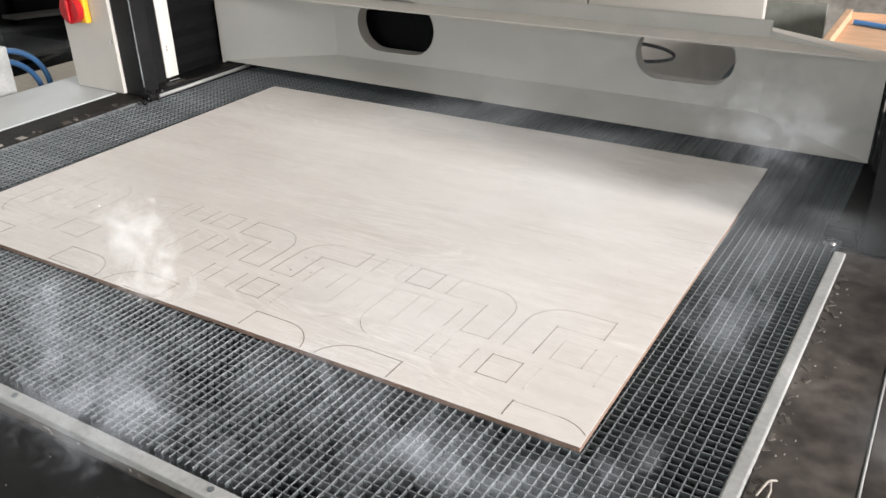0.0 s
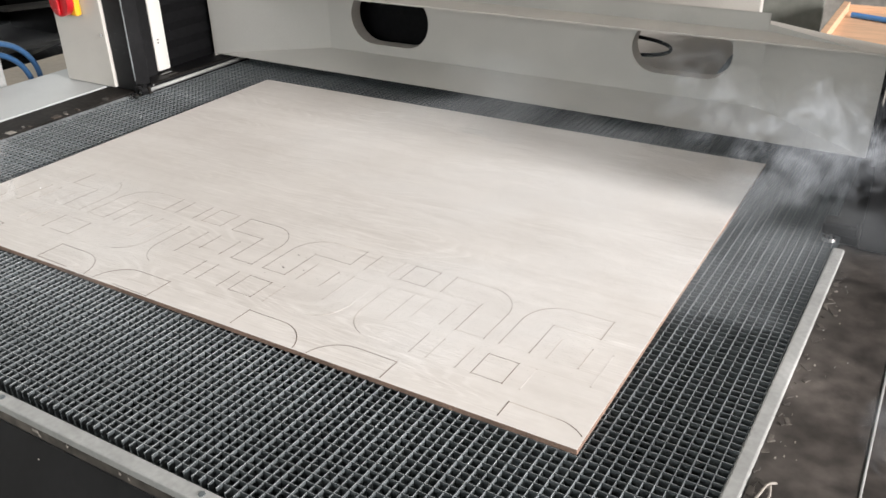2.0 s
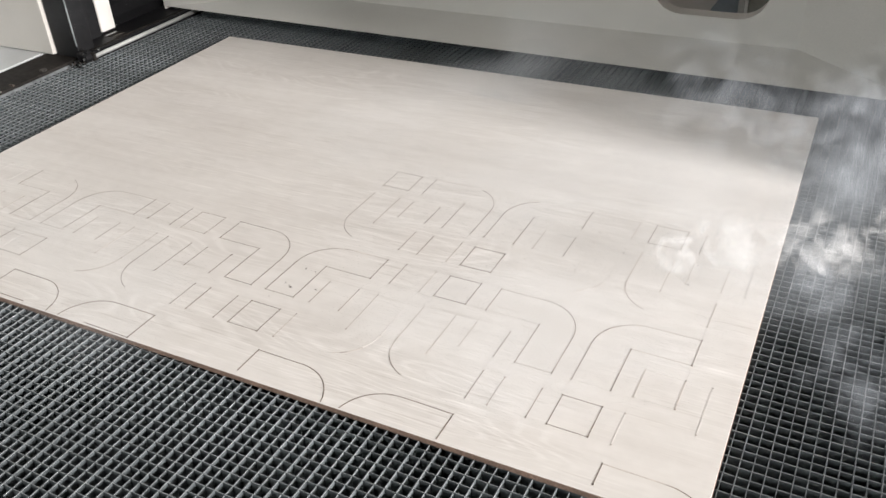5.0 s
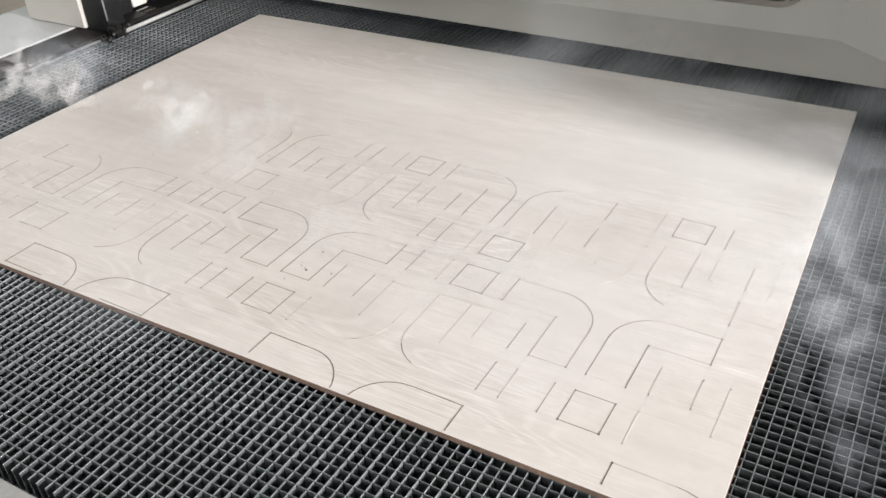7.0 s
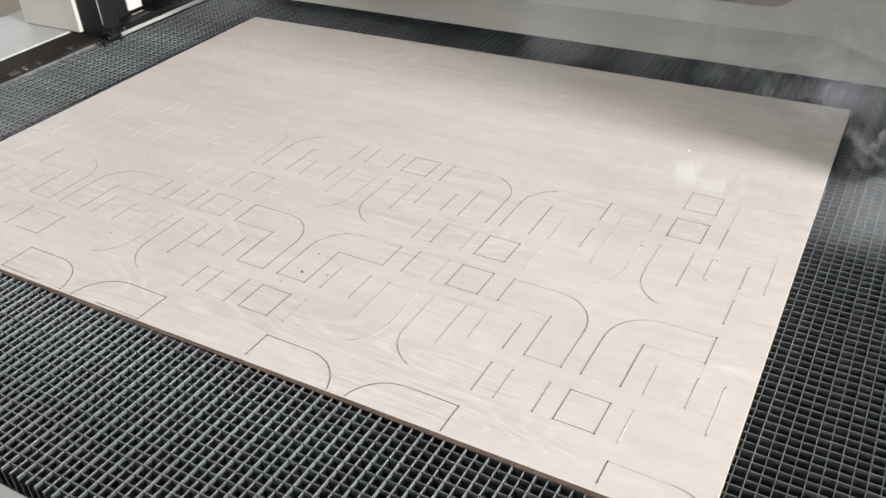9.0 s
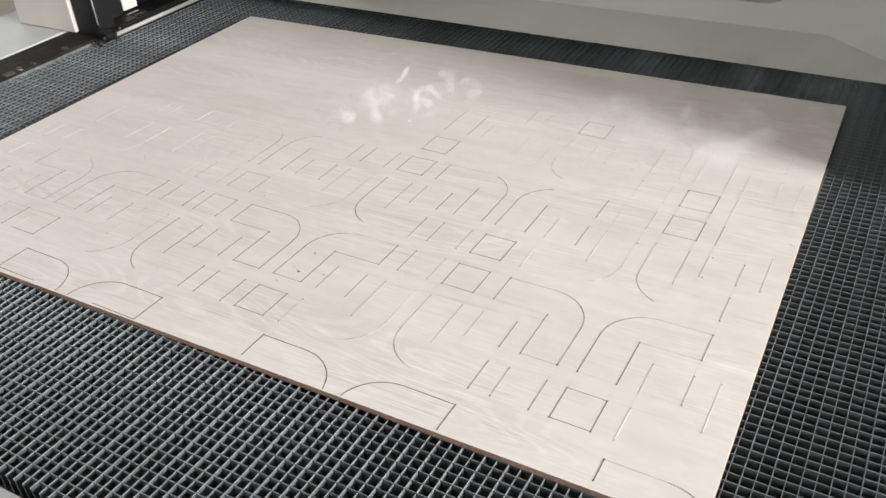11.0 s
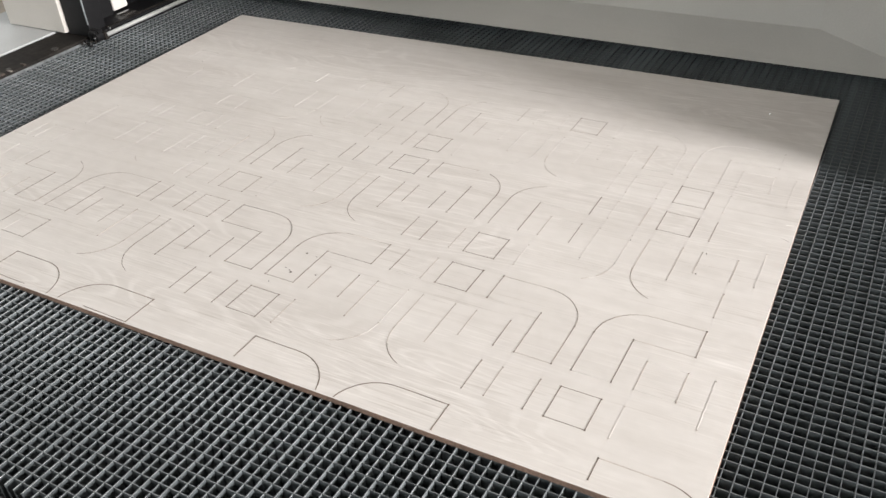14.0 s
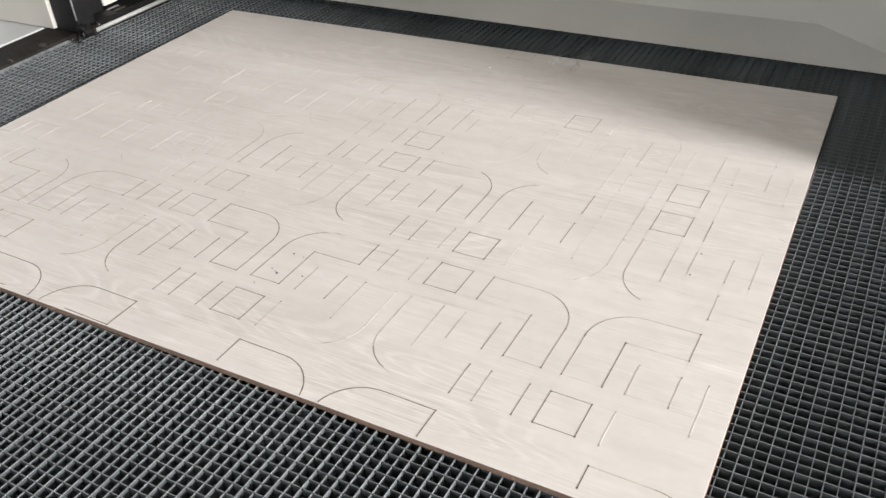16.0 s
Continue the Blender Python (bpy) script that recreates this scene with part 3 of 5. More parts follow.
def board():
    sheet = thing("board", "whitewashed oak laminate board being laser cut on the grating", "board", (0, 0, 0.9))
    bm = bmesh.new()
    box_bm(bm, -BW, 0, 0, BD, -BT, 0, 0.0007)
    for f in bm.faces:
        f.material_index = 0 if f.normal.z > 0.5 else 1
    bm.normal_update()
    for f in bm.faces:
        f.material_index = 0 if f.normal.z > 0.9 else 1
    me = mesh_of("panel", bm, OAK, MDF)
    panel = new("panel", me)
    panel.parent = sheet
    tagged(panel, "pale oak laminate panel with a scorched brown edge")
    shift = {0: 3, 1: 0, 2: 3, 3: 0, 4: 3}
    for band in range(0, 5):
        base = (band - 1) * 3
        for period in range(-1, 4):
            o = shift[band] + period * 6
            made = [(bracket("TL", 2 + o, base + 2), 1), (bracket("TR", 3 + o, base + 2), 1)]
            if band:
                made += [(bracket("BL", 5 + o, base), 2), (bracket("BR", 0 + o, base), 0)]
                made += [(square(k + o, base + r), g) for k, r, g in ((1, 1, 2), (2, 0, 1), (3, 0, 2), (4, 1, 2), (5, 2, 1), (0, 2, 2))]
            for outline, tone_level in made:
                xs = [p[0] for p in outline]
                mid = (min(xs) + max(xs)) / 2
                if mid > 0.02 or mid < -BW - 0.02:
                    continue
                when = cut_time(band, mid) if band > 1 else -1
                if when > 16.0:
                    continue
                for bm in strokes(outline, tone_level):
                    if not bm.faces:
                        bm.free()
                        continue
                    ob = new("cut_line", mesh_of("cut_line", bm, CUT_DARK, CUT_LIT, BROWN, CUT_FADED))
                    ob.parent = sheet
                    ob.location = (0, 0, -0.0003)
                    if when > 0:
                        CUTS.append((ob, when))
    # burn specks
    bm = bmesh.new()
    for x, y, r in SPECKS:
        bmesh.ops.create_cone(bm, cap_ends=True, segments=9, radius1=r, radius2=r * 0.7, depth=0.0006, matrix=Matrix.Translation((x, y, 0.9001)))
    part("burn_specks", bm, SOOT, sheet, "small dark burn specks")


# ---- the gantry beam ----
def gantry():
    g = thing("gantry_beam", "light grey sheet-metal gantry beam with oval cut-outs over the bed", "gantry", (-0.72, 1.3, 0.9))
    XL, XR, KL, KR = -1.628, 0.1755, -1.26, -0.07
    YF, YW = 1.095, 1.19
    ZB, ZW, ZL = 0.911, 0.955, 1.120
    # recessed web with two oval holes, as a plate with thickness
    def oval(cx, cz, w, h, n=12):
        r = h / 2
        pts = []
        for sx, a0 in ((1, -90), (-1, 90)):
            for i in range(n + 1):
                a = radians(a0 + 180 * i / n)
                pts.append((cx + sx * (w / 2 - r) + r * math.cos(a), cz + r * math.sin(a)))
        return pts

    holes = [(-1.054, 1.055, 0.252, 0.146), (-0.2515, 1.062, 0.232, 0.118)]
    bm = bmesh.new()
    ZT = 1.16
    for y, flip in ((YW, False), (YW + 0.012, True)):
        # cells between the holes, cut so that each hole lies in its own rectangle
        xs = [KL, holes[0][0] - 0.16, holes[0][0] + 0.16, holes[1][0] - 0.15, holes[1][0] + 0.15, KR]
        for i in range(5):
            a, b = xs[i], xs[i + 1]
            if i in (1, 3):
                cx, cz, w, h = holes[0 if i == 1 else 1]
                ring = oval(cx, cz, w, h)
                outer = []
                for px, pz in ring:
                    dx, dz = px - cx, pz - cz
                    hw = (b - a) / 2
                    t = min(hw / abs(dx) if abs(dx) > 1e-9 else 1e9, ((ZT - cz) if dz > 0 else (cz - ZW)) / abs(dz) if abs(dz) > 1e-9 else 1e9)
                    outer.append((cx + dx * t, cz + dz * t))
                iv = [bm.verts.new((px, y, pz)) for px, pz in ring]
                ov = [bm.verts.new((px, y, pz)) for px, pz in outer]
                n = len(ring)
                for j in range(n):
                    k = (j + 1) % n
                    bm.faces.new((iv[j], iv[k], ov[k], ov[j]))
                    if abs(outer[j][0] - outer[k][0]) > 1e-6 and abs(outer[j][1] - outer[k][1]) > 1e-6:
                        c = (a if outer[j][0] + outer[k][0] < 2 * cx else b, ZT if outer[j][1] + outer[k][1] > 2 * cz else ZW)
                        bm.faces.new((ov[j], ov[k], bm.verts.new((c[0], y, c[1]))))
            else:
                bm.faces.new([bm.verts.new(p) for p in ((a, y, ZW), (b, y, ZW), (b, y, ZT), (a, y, ZT))])
    part("web", bm, COVER, g, "recessed grey web plate with oval holes")
    for cx, cz, w, h in holes:
        bm = bmesh.new()
        ring = oval(cx, cz, w, h)
        fr = [bm.verts.new((px, YW - 0.0005, pz)) for px, pz in ring]
        bk = [bm.verts.new((px, YW + 0.040, pz)) for px, pz in ring]
        for j in range(len(ring)):
            k = (j + 1) % len(ring)
            bm.faces.new((fr[j], fr[k], bk[k], bk[j]))
        part("hole_rim", bm, COVER_WARM, g, smooth=True)
    # folded lower ledge, end wings and lip
    bm = bmesh.new()
    P = lambda *p: bm.verts.new(p)
    bm.faces.new((P(KL, YW, ZW), P(KR, YW, ZW), P(XR, YF, ZB), P(XL, YF, ZB + 0.008)))
    part("lower_ledge", bm, COVER, g, "sloping lower ledge of the beam")
    for xe, xk in ((XL, KL), (XR, KR)):
        bm = bmesh.new()
        bm.faces.new((bm.verts.new((xk, YW, ZW)), bm.verts.new((xe, YF, ZB + (0.008 if xe == XL else 0))), bm.verts.new((xe, YF, ZL)), bm.verts.new((xk, YW, ZL + 0.02))))
        part("end_wing", bm, COVER, g, "angled end of the recessed front")
    part("bottom_plate", boxed(XL, XR, YF + 0.03, YF + 0.20, ZB + 0.006, ZB + 0.009), COVER, g)
    # top flange, narrowing to the ends
    bm = bmesh.new()
    outline = [(XL, YF), (XR, YF), (XR, YF + 0.072), (0.047, YF + 0.125), (-0.113, YF + 0.216), (KL, YF + 0.216), (XL, YF + 0.105)]
    lowv = [bm.verts.new((x, y, ZL)) for x, y in outline]
    topv = [bm.verts.new((x, y, ZL + 0.004)) for x, y in outline]
    bm.faces.new(lowv)
    bm.faces.new(topv)
    for i in range(len(outline)):
        j = (i + 1) % len(outline)
        bm.faces.new((lowv[i], lowv[j], topv[j], topv[i]))
    part("top_flange", bm, COVER_WARM, g, "upper flange of the beam")
    part("end_plate", boxed(XL - 0.004, XL, YF, YF + 0.105, ZB, ZL), COVER_WARM, g)
    part("end_plate", boxed(XR, XR + 0.004, YF, YF + 0.072, ZB, ZL), BLACK, g)
    # upper cover
    part("upper_cover", boxed(XL + 0.05, -0.545, 1.3115, 1.33, 1.10, 2.3, 0.004), COVER_WARM, g, "cream-grey upper cover panel")
    part("upper_cover", boxed(-0.541, -0.113, 1.3115, 1.33, 1.10, 2.3, 0.004), COVER_WARM, g, "cream-grey upper cover panel")
    # black panel stands in for shade in the hollow behind the left hole
    part("dark_backing", boxed(-1.5, -0.55, 1.285, 1.310, 0.93, 1.11), RUBBER, g, "black panel for the dark hollow inside the beam")
    pts = [(-0.40 + 0.105 * math.sin(radians(a)), 1.262, 1.042 + 0.022 * math.cos(radians(a))) for a in range(0, 190, 15)]
    part("inner_cable", tube_bm(pts, 0.0045), RUBBER, g, "black cable loop inside the beam", smooth=True)


# ---- end carriages ----
def carriage():
    c = thing("side_carriage", "black steel carriage column with bellows and a white strip", "machine column", (-1.68, 0.95, 0.9))
    part("front_column", boxed(-1.661, -1.586, 0.752, 0.80, 0.900, 2.2, 0.002), BLACK, c)
    part("edge_strip", boxed(-1.5872, -1.5850, 0.7495, 0.7522, 0.93, 2.2), STEEL_DULL, c, "thin bright column edge")
    part("side_plate", boxed(-1.70, -1.632, 0.801, 0.871, 0.905, 2.2, 0.002), BLACK, c)
    strip = part("white_strip", boxed(-1.668, -1.630, 0.872, 0.917, 0.918, 2.2, 0.003), WHITE, c, "white vertical cover strip")
    for z in (0.997, 1.006):
        part("mark", rod((-1.6295, 0.886, z), (-1.627, 0.886, z), 0.0018, 8), SOOT, strip)
    bm = bmesh.new()
    n = 46
    prof = [(-1.652 + (0.007 if i % 2 else 0.0), 0.913 + i * 0.025) for i in range(n)]
    a = [bm.verts.new((x, 0.919, z)) for x, z in prof]
    b = [bm.verts.new((x, 1.16, z)) for x, z in prof]
    back = [bm.verts.new(p) for p in ((-1.70, 0.919, 0.913), (-1.70, 1.16, 0.913), (-1.70, 0.919, prof[-1][1]), (-1.70, 1.16, prof[-1][1]))]
    for i in range(n - 1):
        bm.faces.new((a[i], b[i], b[i + 1], a[i + 1]))
    bm.faces.new((back[0], back[2], back[3], back[1]))
    bm.faces.new([back[0]] + a + [back[2]])
    part("bellows", bm, RUBBER, c, "pleated black bellows")
    part("foot", boxed(-1.70, -1.565, 0.775, 1.20, 0.882, 0.912, 0.003), BLACK, c, "black carriage foot")
    part("bracket", boxed(-1.588, -1.566, 0.744, 0.772, 0.893, 0.917, 0.004), BLACK, c)
    part("roller", rod((-1.566, 0.744, 0.9035), (-1.566, 0.762, 0.9035), 0.0105, 14), BLACK, c, "small black roller")
    part("clamp", boxed(-1.572, -1.551, 0.762, 0.775, 0.894, 0.912, 0.003), LIP, c)
    rnd = random.Random(9)
    for k in range(22):
        w = rnd.uniform(0.002, 0.006)
        x, y = rnd.uniform(-1.60, -1.556), rnd.uniform(0.715, 0.775)
        part("slag", boxed(x, x + w, y, y + w * rnd.uniform(0.7, 2), 0.8925, 0.8935 + rnd.uniform(0.001, 0.005), 0.0006), (LIP, BLACK, SKIRT)[k % 3], c)
    part("knuckle", rod((-1.582, 0.757, 0.916), (-1.560, 0.757, 0.916), 0.006, 12), BLACK, c)
    part("bolt", rod((-1.566, 0.742, 0.9035), (-1.566, 0.745, 0.9035), 0.004, 8), CHROME, c)
    part("bolt", rod((-1.554, 0.781, 0.914), (-1.554, 0.781, 0.919), 0.003, 8), CHROME, c)
    part("guide_rod", rod((-1.552, 0.768, 0.906), (-1.552, 1.14, 0.906), 0.0048), RAIL, c, "bright steel guide rod", smooth=True)
    for x, mat in ((-1.622, RAIL), (-1.610, LIP), (-1.598, SKIRT), (-1.586, LIP)):
        part("rail_stripe", boxed(x, x + 0.006, 0.868, 0.905, 0.9125, 0.9135, 0.0005), mat, c)
    part("foot_groove", boxed(-1.578, -1.572, 0.79, 1.19, 0.9125, 0.9140, 0.0005), LIP, c)

    cab = thing("control_cabinet", "pale grey control cabinet with a red main switch", "cabinet", (-1.754, 0.84, 0.902))
    body = part("body", boxed(-1.857, -1.6625, 0.743, 0.95, 0.9035, 2.0, 0.002), CABINET, cab)
    part("screw", rod((-1.673, 0.743, 1.046), (-1.673, 0.739, 1.046), 0.0042, 10), CHROME, cab, "small screw")
    sw = part("switch_plate", boxed(-1.812, -1.735, 0.724, 0.742, 1.092, 1.170, 0.004), YELLOW, cab, "yellow switch plate")
    bm = bmesh.new()
    rod_bm(bm, (-1.7735, 0.7245, 1.128), (-1.7735, 0.704, 1.128), 0.036, 28)
    part("knob", bm, RED, sw, "red rotary switch knob")
    part("grip", boxed(-1.780, -1.767, 0.696, 0.7035, 1.098, 1.158, 0.003), RED, sw)

    p = thing("end_post", "black steel end post standing beside the bed", "machine column", (0.34, 0.9, 0.88))
    part("column", boxed(0.212, 0.50, 0.706, 1.10, 0.890, 1.72, 0.003), BLACK, p)
    part("rear_column", boxed(0.186, 0.50, 1.101, 1.6, 0.890, 1.115, 0.003), BLACK, p)
    part("foot", boxed(0.166, 0.21, 0.745, 1.25, 0.875, 0.893, 0.003), BLACK, p)
    nut = bmesh.new()
    bmesh.ops.create_cone(nut, cap_ends=False, segments=20, radius1=0.012, radius2=0.0115, depth=0.006, matrix=Matrix.Translation((0.166, 0.712, 0.898)))
    bmesh.ops.create_cone(nut, cap_ends=False, segments=20, radius1=0.007, radius2=0.007, depth=0.006, matrix=Matrix.Translation((0.166, 0.712, 0.898)))
    part("ring", nut, CHROME, p, "bright steel ring", smooth=True)
    part("bolt", rod((0.150, 0.765, 0.90), (0.165, 0.765, 0.90), 0.006, 8), CHROME, p)
    part("bolt", rod((0.192, 0.760, 0.905), (0.205, 0.760, 0.905), 0.006, 8), CHROME, p)
    part("knuckle", boxed(0.150, 0.205, 0.735, 0.775, 0.893, 0.915, 0.005), BLACK, p)


# ---- what stands behind ----
def background():
    bench = thing("workbench", "beige-topped bench behind the machine", "bench", (-2.2, 0.8, 0))
    part("top", boxed(-2.34, -2.05, -0.2, 1.6, 0.80, 0.84, 0.003), TAN, bench)
    for x in (-2.32, -2.12):
        for y in (-0.15, 1.5):
            part("leg", boxed(x, x + 0.05, y, y + 0.05, 0.0, 0.80), SHELF, bench)
    rack = thing("storage_rack", "dark steel rack with grey shelves and black boxes", "rack", (-3.3, 1.5, 0))
    for y in (0.2, 1.2, 2.2, 3.2):
        part("upright", boxed(-3.05, -3.0, y, y + 0.05, 0, 1.15), BLACK, rack)
    for z in (0.30, 0.66, 1.12):
        part("shelf", boxed(-3.6, -3.0, 0.2, 3.25, z, z + 0.03), BLACK, rack)
    part("back", boxed(-3.64, -3.61, 0.2, 3.25, 0, 1.15), BLACK, rack)
    for y, z, w in ((0.62, 0.692, 0.5), (1.65, 0.692, 0.45)):
        part("box", boxed(-3.5, -3.06, y, y + w, z, z + 0.24, 0.006), BLACK, rack, "black storage box")
    for k, (y0, y1, z0, z1) in enumerate(((1.28, 1.75, 0.885, 0.845), (1.35, 1.75, 0.70, 0.755), (1.2, 1.7, 0.73, 0.715))):
        bm = bmesh.new()
        v = [bm.verts.new((x, y, z + h)) for h in (0, 0.012) for x in (-3.02, -2.93) for y, z in ((y0, z0), (y1, z1))]
        for q in ((0, 1, 3, 2), (4, 6, 7, 5), (0, 4, 5, 1), (2, 3, 7, 6), (0, 2, 6, 4), (1, 5, 7, 3)):
            bm.faces.new([v[i] for i in q])
        part("lath", bm, SHELF, rack, "grey lath lying slanted in the rack")
    hose = thing("air_hose", "two blue air hoses curving down behind the deck", "hose", (-2.05, 0.7, 0.85))
    for dy, dz, x in ((0.0, 0.0, -2.04), (-0.012, -0.030, -2.065)):
        pts = []
        for i in range(17):
            a = radians(112 - 112 * i / 16)
            pts.append((x, 0.633 + dy + 0.145 * math.cos(a), 0.875 + dz + 0.128 * math.sin(a)))
        pts.append((x, 0.778 + dy, 0.842))
        part("hose", tube_bm(pts, 0.0085), BLUE, hose, smooth=True)
    single("valve_box", boxed(-2.20, -2.005, 0.40, 0.648, 0.842, 1.02, 0.004), RAIL, "grey metal valve box on the bench", "box")
    rear = thing("rear_frame", "pale rear machine frame with a blue-grey gusset", "machine frame", (-0.5, 2.3, 0))
    part("panel", boxed(-1.2, -0.331, 2.30, 2.33, 0.0, 1.0, 0.003), COVER_WARM, rear, "pale panel")
    bm = bmesh.new()
    va = [bm.verts.new(p) for p in ((-0.435, 2.2, 0.66), (-0.327, 2.2, 0.66), (-0.327, 2.2, 0.84), (-0.435, 2.21, 0.66), (-0.327, 2.21, 0.66), (-0.327, 2.21, 0.84))]
    for q in ((0, 1, 2), (3, 5, 4), (0, 3, 4, 1), (1, 4, 5, 2), (2, 5, 3, 0)):
        bm.faces.new([va[i] for i in q])
    part("gusset", bm, SLATE, rear, "blue-grey gusset")
    part("post", boxed(-0.326, -0.306, 2.19, 2.33, 0.0, 1.0, 0.002), RAIL, rear)
    part("panel", boxed(-0.3055, -0.1, 2.26, 2.28, 0.0, 1.0, 0.003), SAGE, rear, "grey-green panel")
    part("shelf", boxed(-0.46, -0.3265, 2.19, 2.299, 0.63, 0.6595, 0.002), SLATE, rear)
    tray = thing("wooden_tray", "raw pine tray with a blue cord lying in it", "tray", (0.3, 1.95, 0.98))
    part("bottom", boxed(-0.02, 0.75, 1.66, 2.22, 0.962, 0.972, 0.002), PINE, tray)
    part("side", boxed(-0.04, -0.02, 1.655, 2.225, 0.962, 0.998, 0.002), PINE, tray)
    part("front", boxed(-0.02, 0.75, 1.648, 1.66, 0.962, 0.990, 0.002), PINE, tray)
    part("back", boxed(-0.02, 0.75, 2.22, 2.232, 0.962, 0.990, 0.002), PINE, tray)
    part("cord", tube_bm([(0.0 + 0.06 * i, 2.12 - 0.02 * i - 0.004 * i * i * 0.3, 0.981) for i in range(10)], 0.008), BLUE_BRIGHT, tray, "bright blue cord", smooth=True)
    stand = thing("stand", "dark stand under the pine tray", "stand", (0.3, 1.95, 0))
    part("top", boxed(0.0, 0.72, 1.67, 2.21, 0.93, 0.9615, 0.002), BLACK, stand)
    for x in (0.02, 0.65):
        for y in (1.69, 2.14):
            part("leg", boxed(x, x + 0.05, y, y + 0.05, 0.0, 0.93), BLACK, stand)


# ---- smoke ----
def shred_bm(bm, uv, rnd, centre, size, seed, flat, lean):
    """A soft, gently curling scrap of smoke; lean: its tilt, flat: how much tilt and curl vary."""
    n = 6
    q = Euler((rnd.uniform(-1.0, 1.0) * flat + lean, rnd.uniform(-0.8, 0.8) * flat, rnd.uniform(0, 6.3) if lean < 1 else rnd.uniform(-0.3, 0.3))).to_matrix()
    curl = min(1.0, flat / 0.6)
    w, h = size * rnd.uniform(0.8, 1.5), size * rnd.uniform(0.5, 0.9)
    grid = []
    for i in range(n + 1):
        line = []
        for j in range(n + 1):
            u, v = 2 * i / n - 1, 2 * j / n - 1
            p = Vector((u * w, v * h, 0.2 * curl * size * (0.5 - u * u)))
            k = p * (0.9 / size) + Vector((seed, seed * 1.7, 0))
            p += Vector((noise.noise(k), noise.noise(k + Vector((9, 0, 0))), noise.noise(k + Vector((0, 9, 0))))) * size * 0.35 * curl
            line.append((bm.verts.new(Vector(centre) + q @ p), (u, v)))
        grid.append(line)
    for i in range(n):
        for j in range(n):
            c = (grid[i][j], grid[i + 1][j], grid[i + 1][j + 1], grid[i][j + 1])
            f = bm.faces.new([a for a, b in c])
            f.smooth = True
            for lp, (a, b) in zip(f.loops, c):
                lp[uv].uv = b


SMOKES = []


def cloud(label, mat, seed, lobes, rows, layers=5):
    """A billowing body of smoke that drifts along rows of (seconds, x, y, z, turn); each lobe (x, y, z, half width, half depth) is a stack of thin ragged layers."""
    rnd = random.Random(seed)
    bm = bmesh.new()
    uv = bm.loops.layers.uv.new("UVMap")
    q = Euler((0.80, 0.05, 0.35)).to_matrix()
    for cx, cy, cz, w, h in lobes:
        w, h = 1.6 * w, 1.6 * h
        tilt = rnd.uniform(-0.5, 0.5)
        for i in range(layers):
            a = (2 * i / (layers - 1) - 1) / 1.4
            k = math.sqrt(1 - a * a) * rnd.uniform(0.9, 1.15)
            off = Vector((rnd.uniform(-0.15, 0.15) * w, rnd.uniform(-0.15, 0.15) * h, a * 0.4 * min(w, h)))
            ring = [(1.06 * math.cos(j * math.pi / 6), 1.06 * math.sin(j * math.pi / 6)) for j in range(12)]
            vs = []
            for u, v in ring:
                x, y = u * w * k, v * h * k
                vs.append(bm.verts.new(Vector((cx, cy, cz)) + q @ (off + Vector((x * math.cos(tilt) - y * math.sin(tilt), x * math.sin(tilt) + y * math.cos(tilt), 0)))))
            f = bm.faces.new(vs)
            for lp, at in zip(f.loops, ring):
                lp[uv].uv = at
    me = bpy.data.meshes.new("smoke_puff")
    bm.to_mesh(me)
    bm.free()
    me.materials.append(mat)
    ob = tagged(new("smoke_puff", me), label, "smoke", "smoke over the bed", "stuff")
    ob.location = rows[0][1:4]
    SMOKES.append((ob, rows))


def puff(label, mat, seed, spread, count, size, rows, flat, lean):
    """One body of smoke: rigid shreds that drift together along rows of (seconds, x, y, z, turn)."""
    rnd = random.Random(seed)
    bm = bmesh.new()
    uv = bm.loops.layers.uv.new("UVMap")
    for k in range(count):
        c = [rnd.gauss(0, 1) * s for s in spread]
        d = [a + rnd.gauss(0, 0.35) * size for a in c]
        shred_bm(bm, uv, rnd, d, size * rnd.uniform(0.35, 1.0), seed * 3.1 + k * 7.3, flat, lean)
    me = bpy.data.meshes.new("smoke_puff")
    bm.to_mesh(me)
    bm.free()
    me.materials.append(mat)
    ob = tagged(new("smoke_puff", me), label, "smoke", "smoke over the bed", "stuff")
    ob.location = rows[0][1:4]
    SMOKES.append((ob, rows))


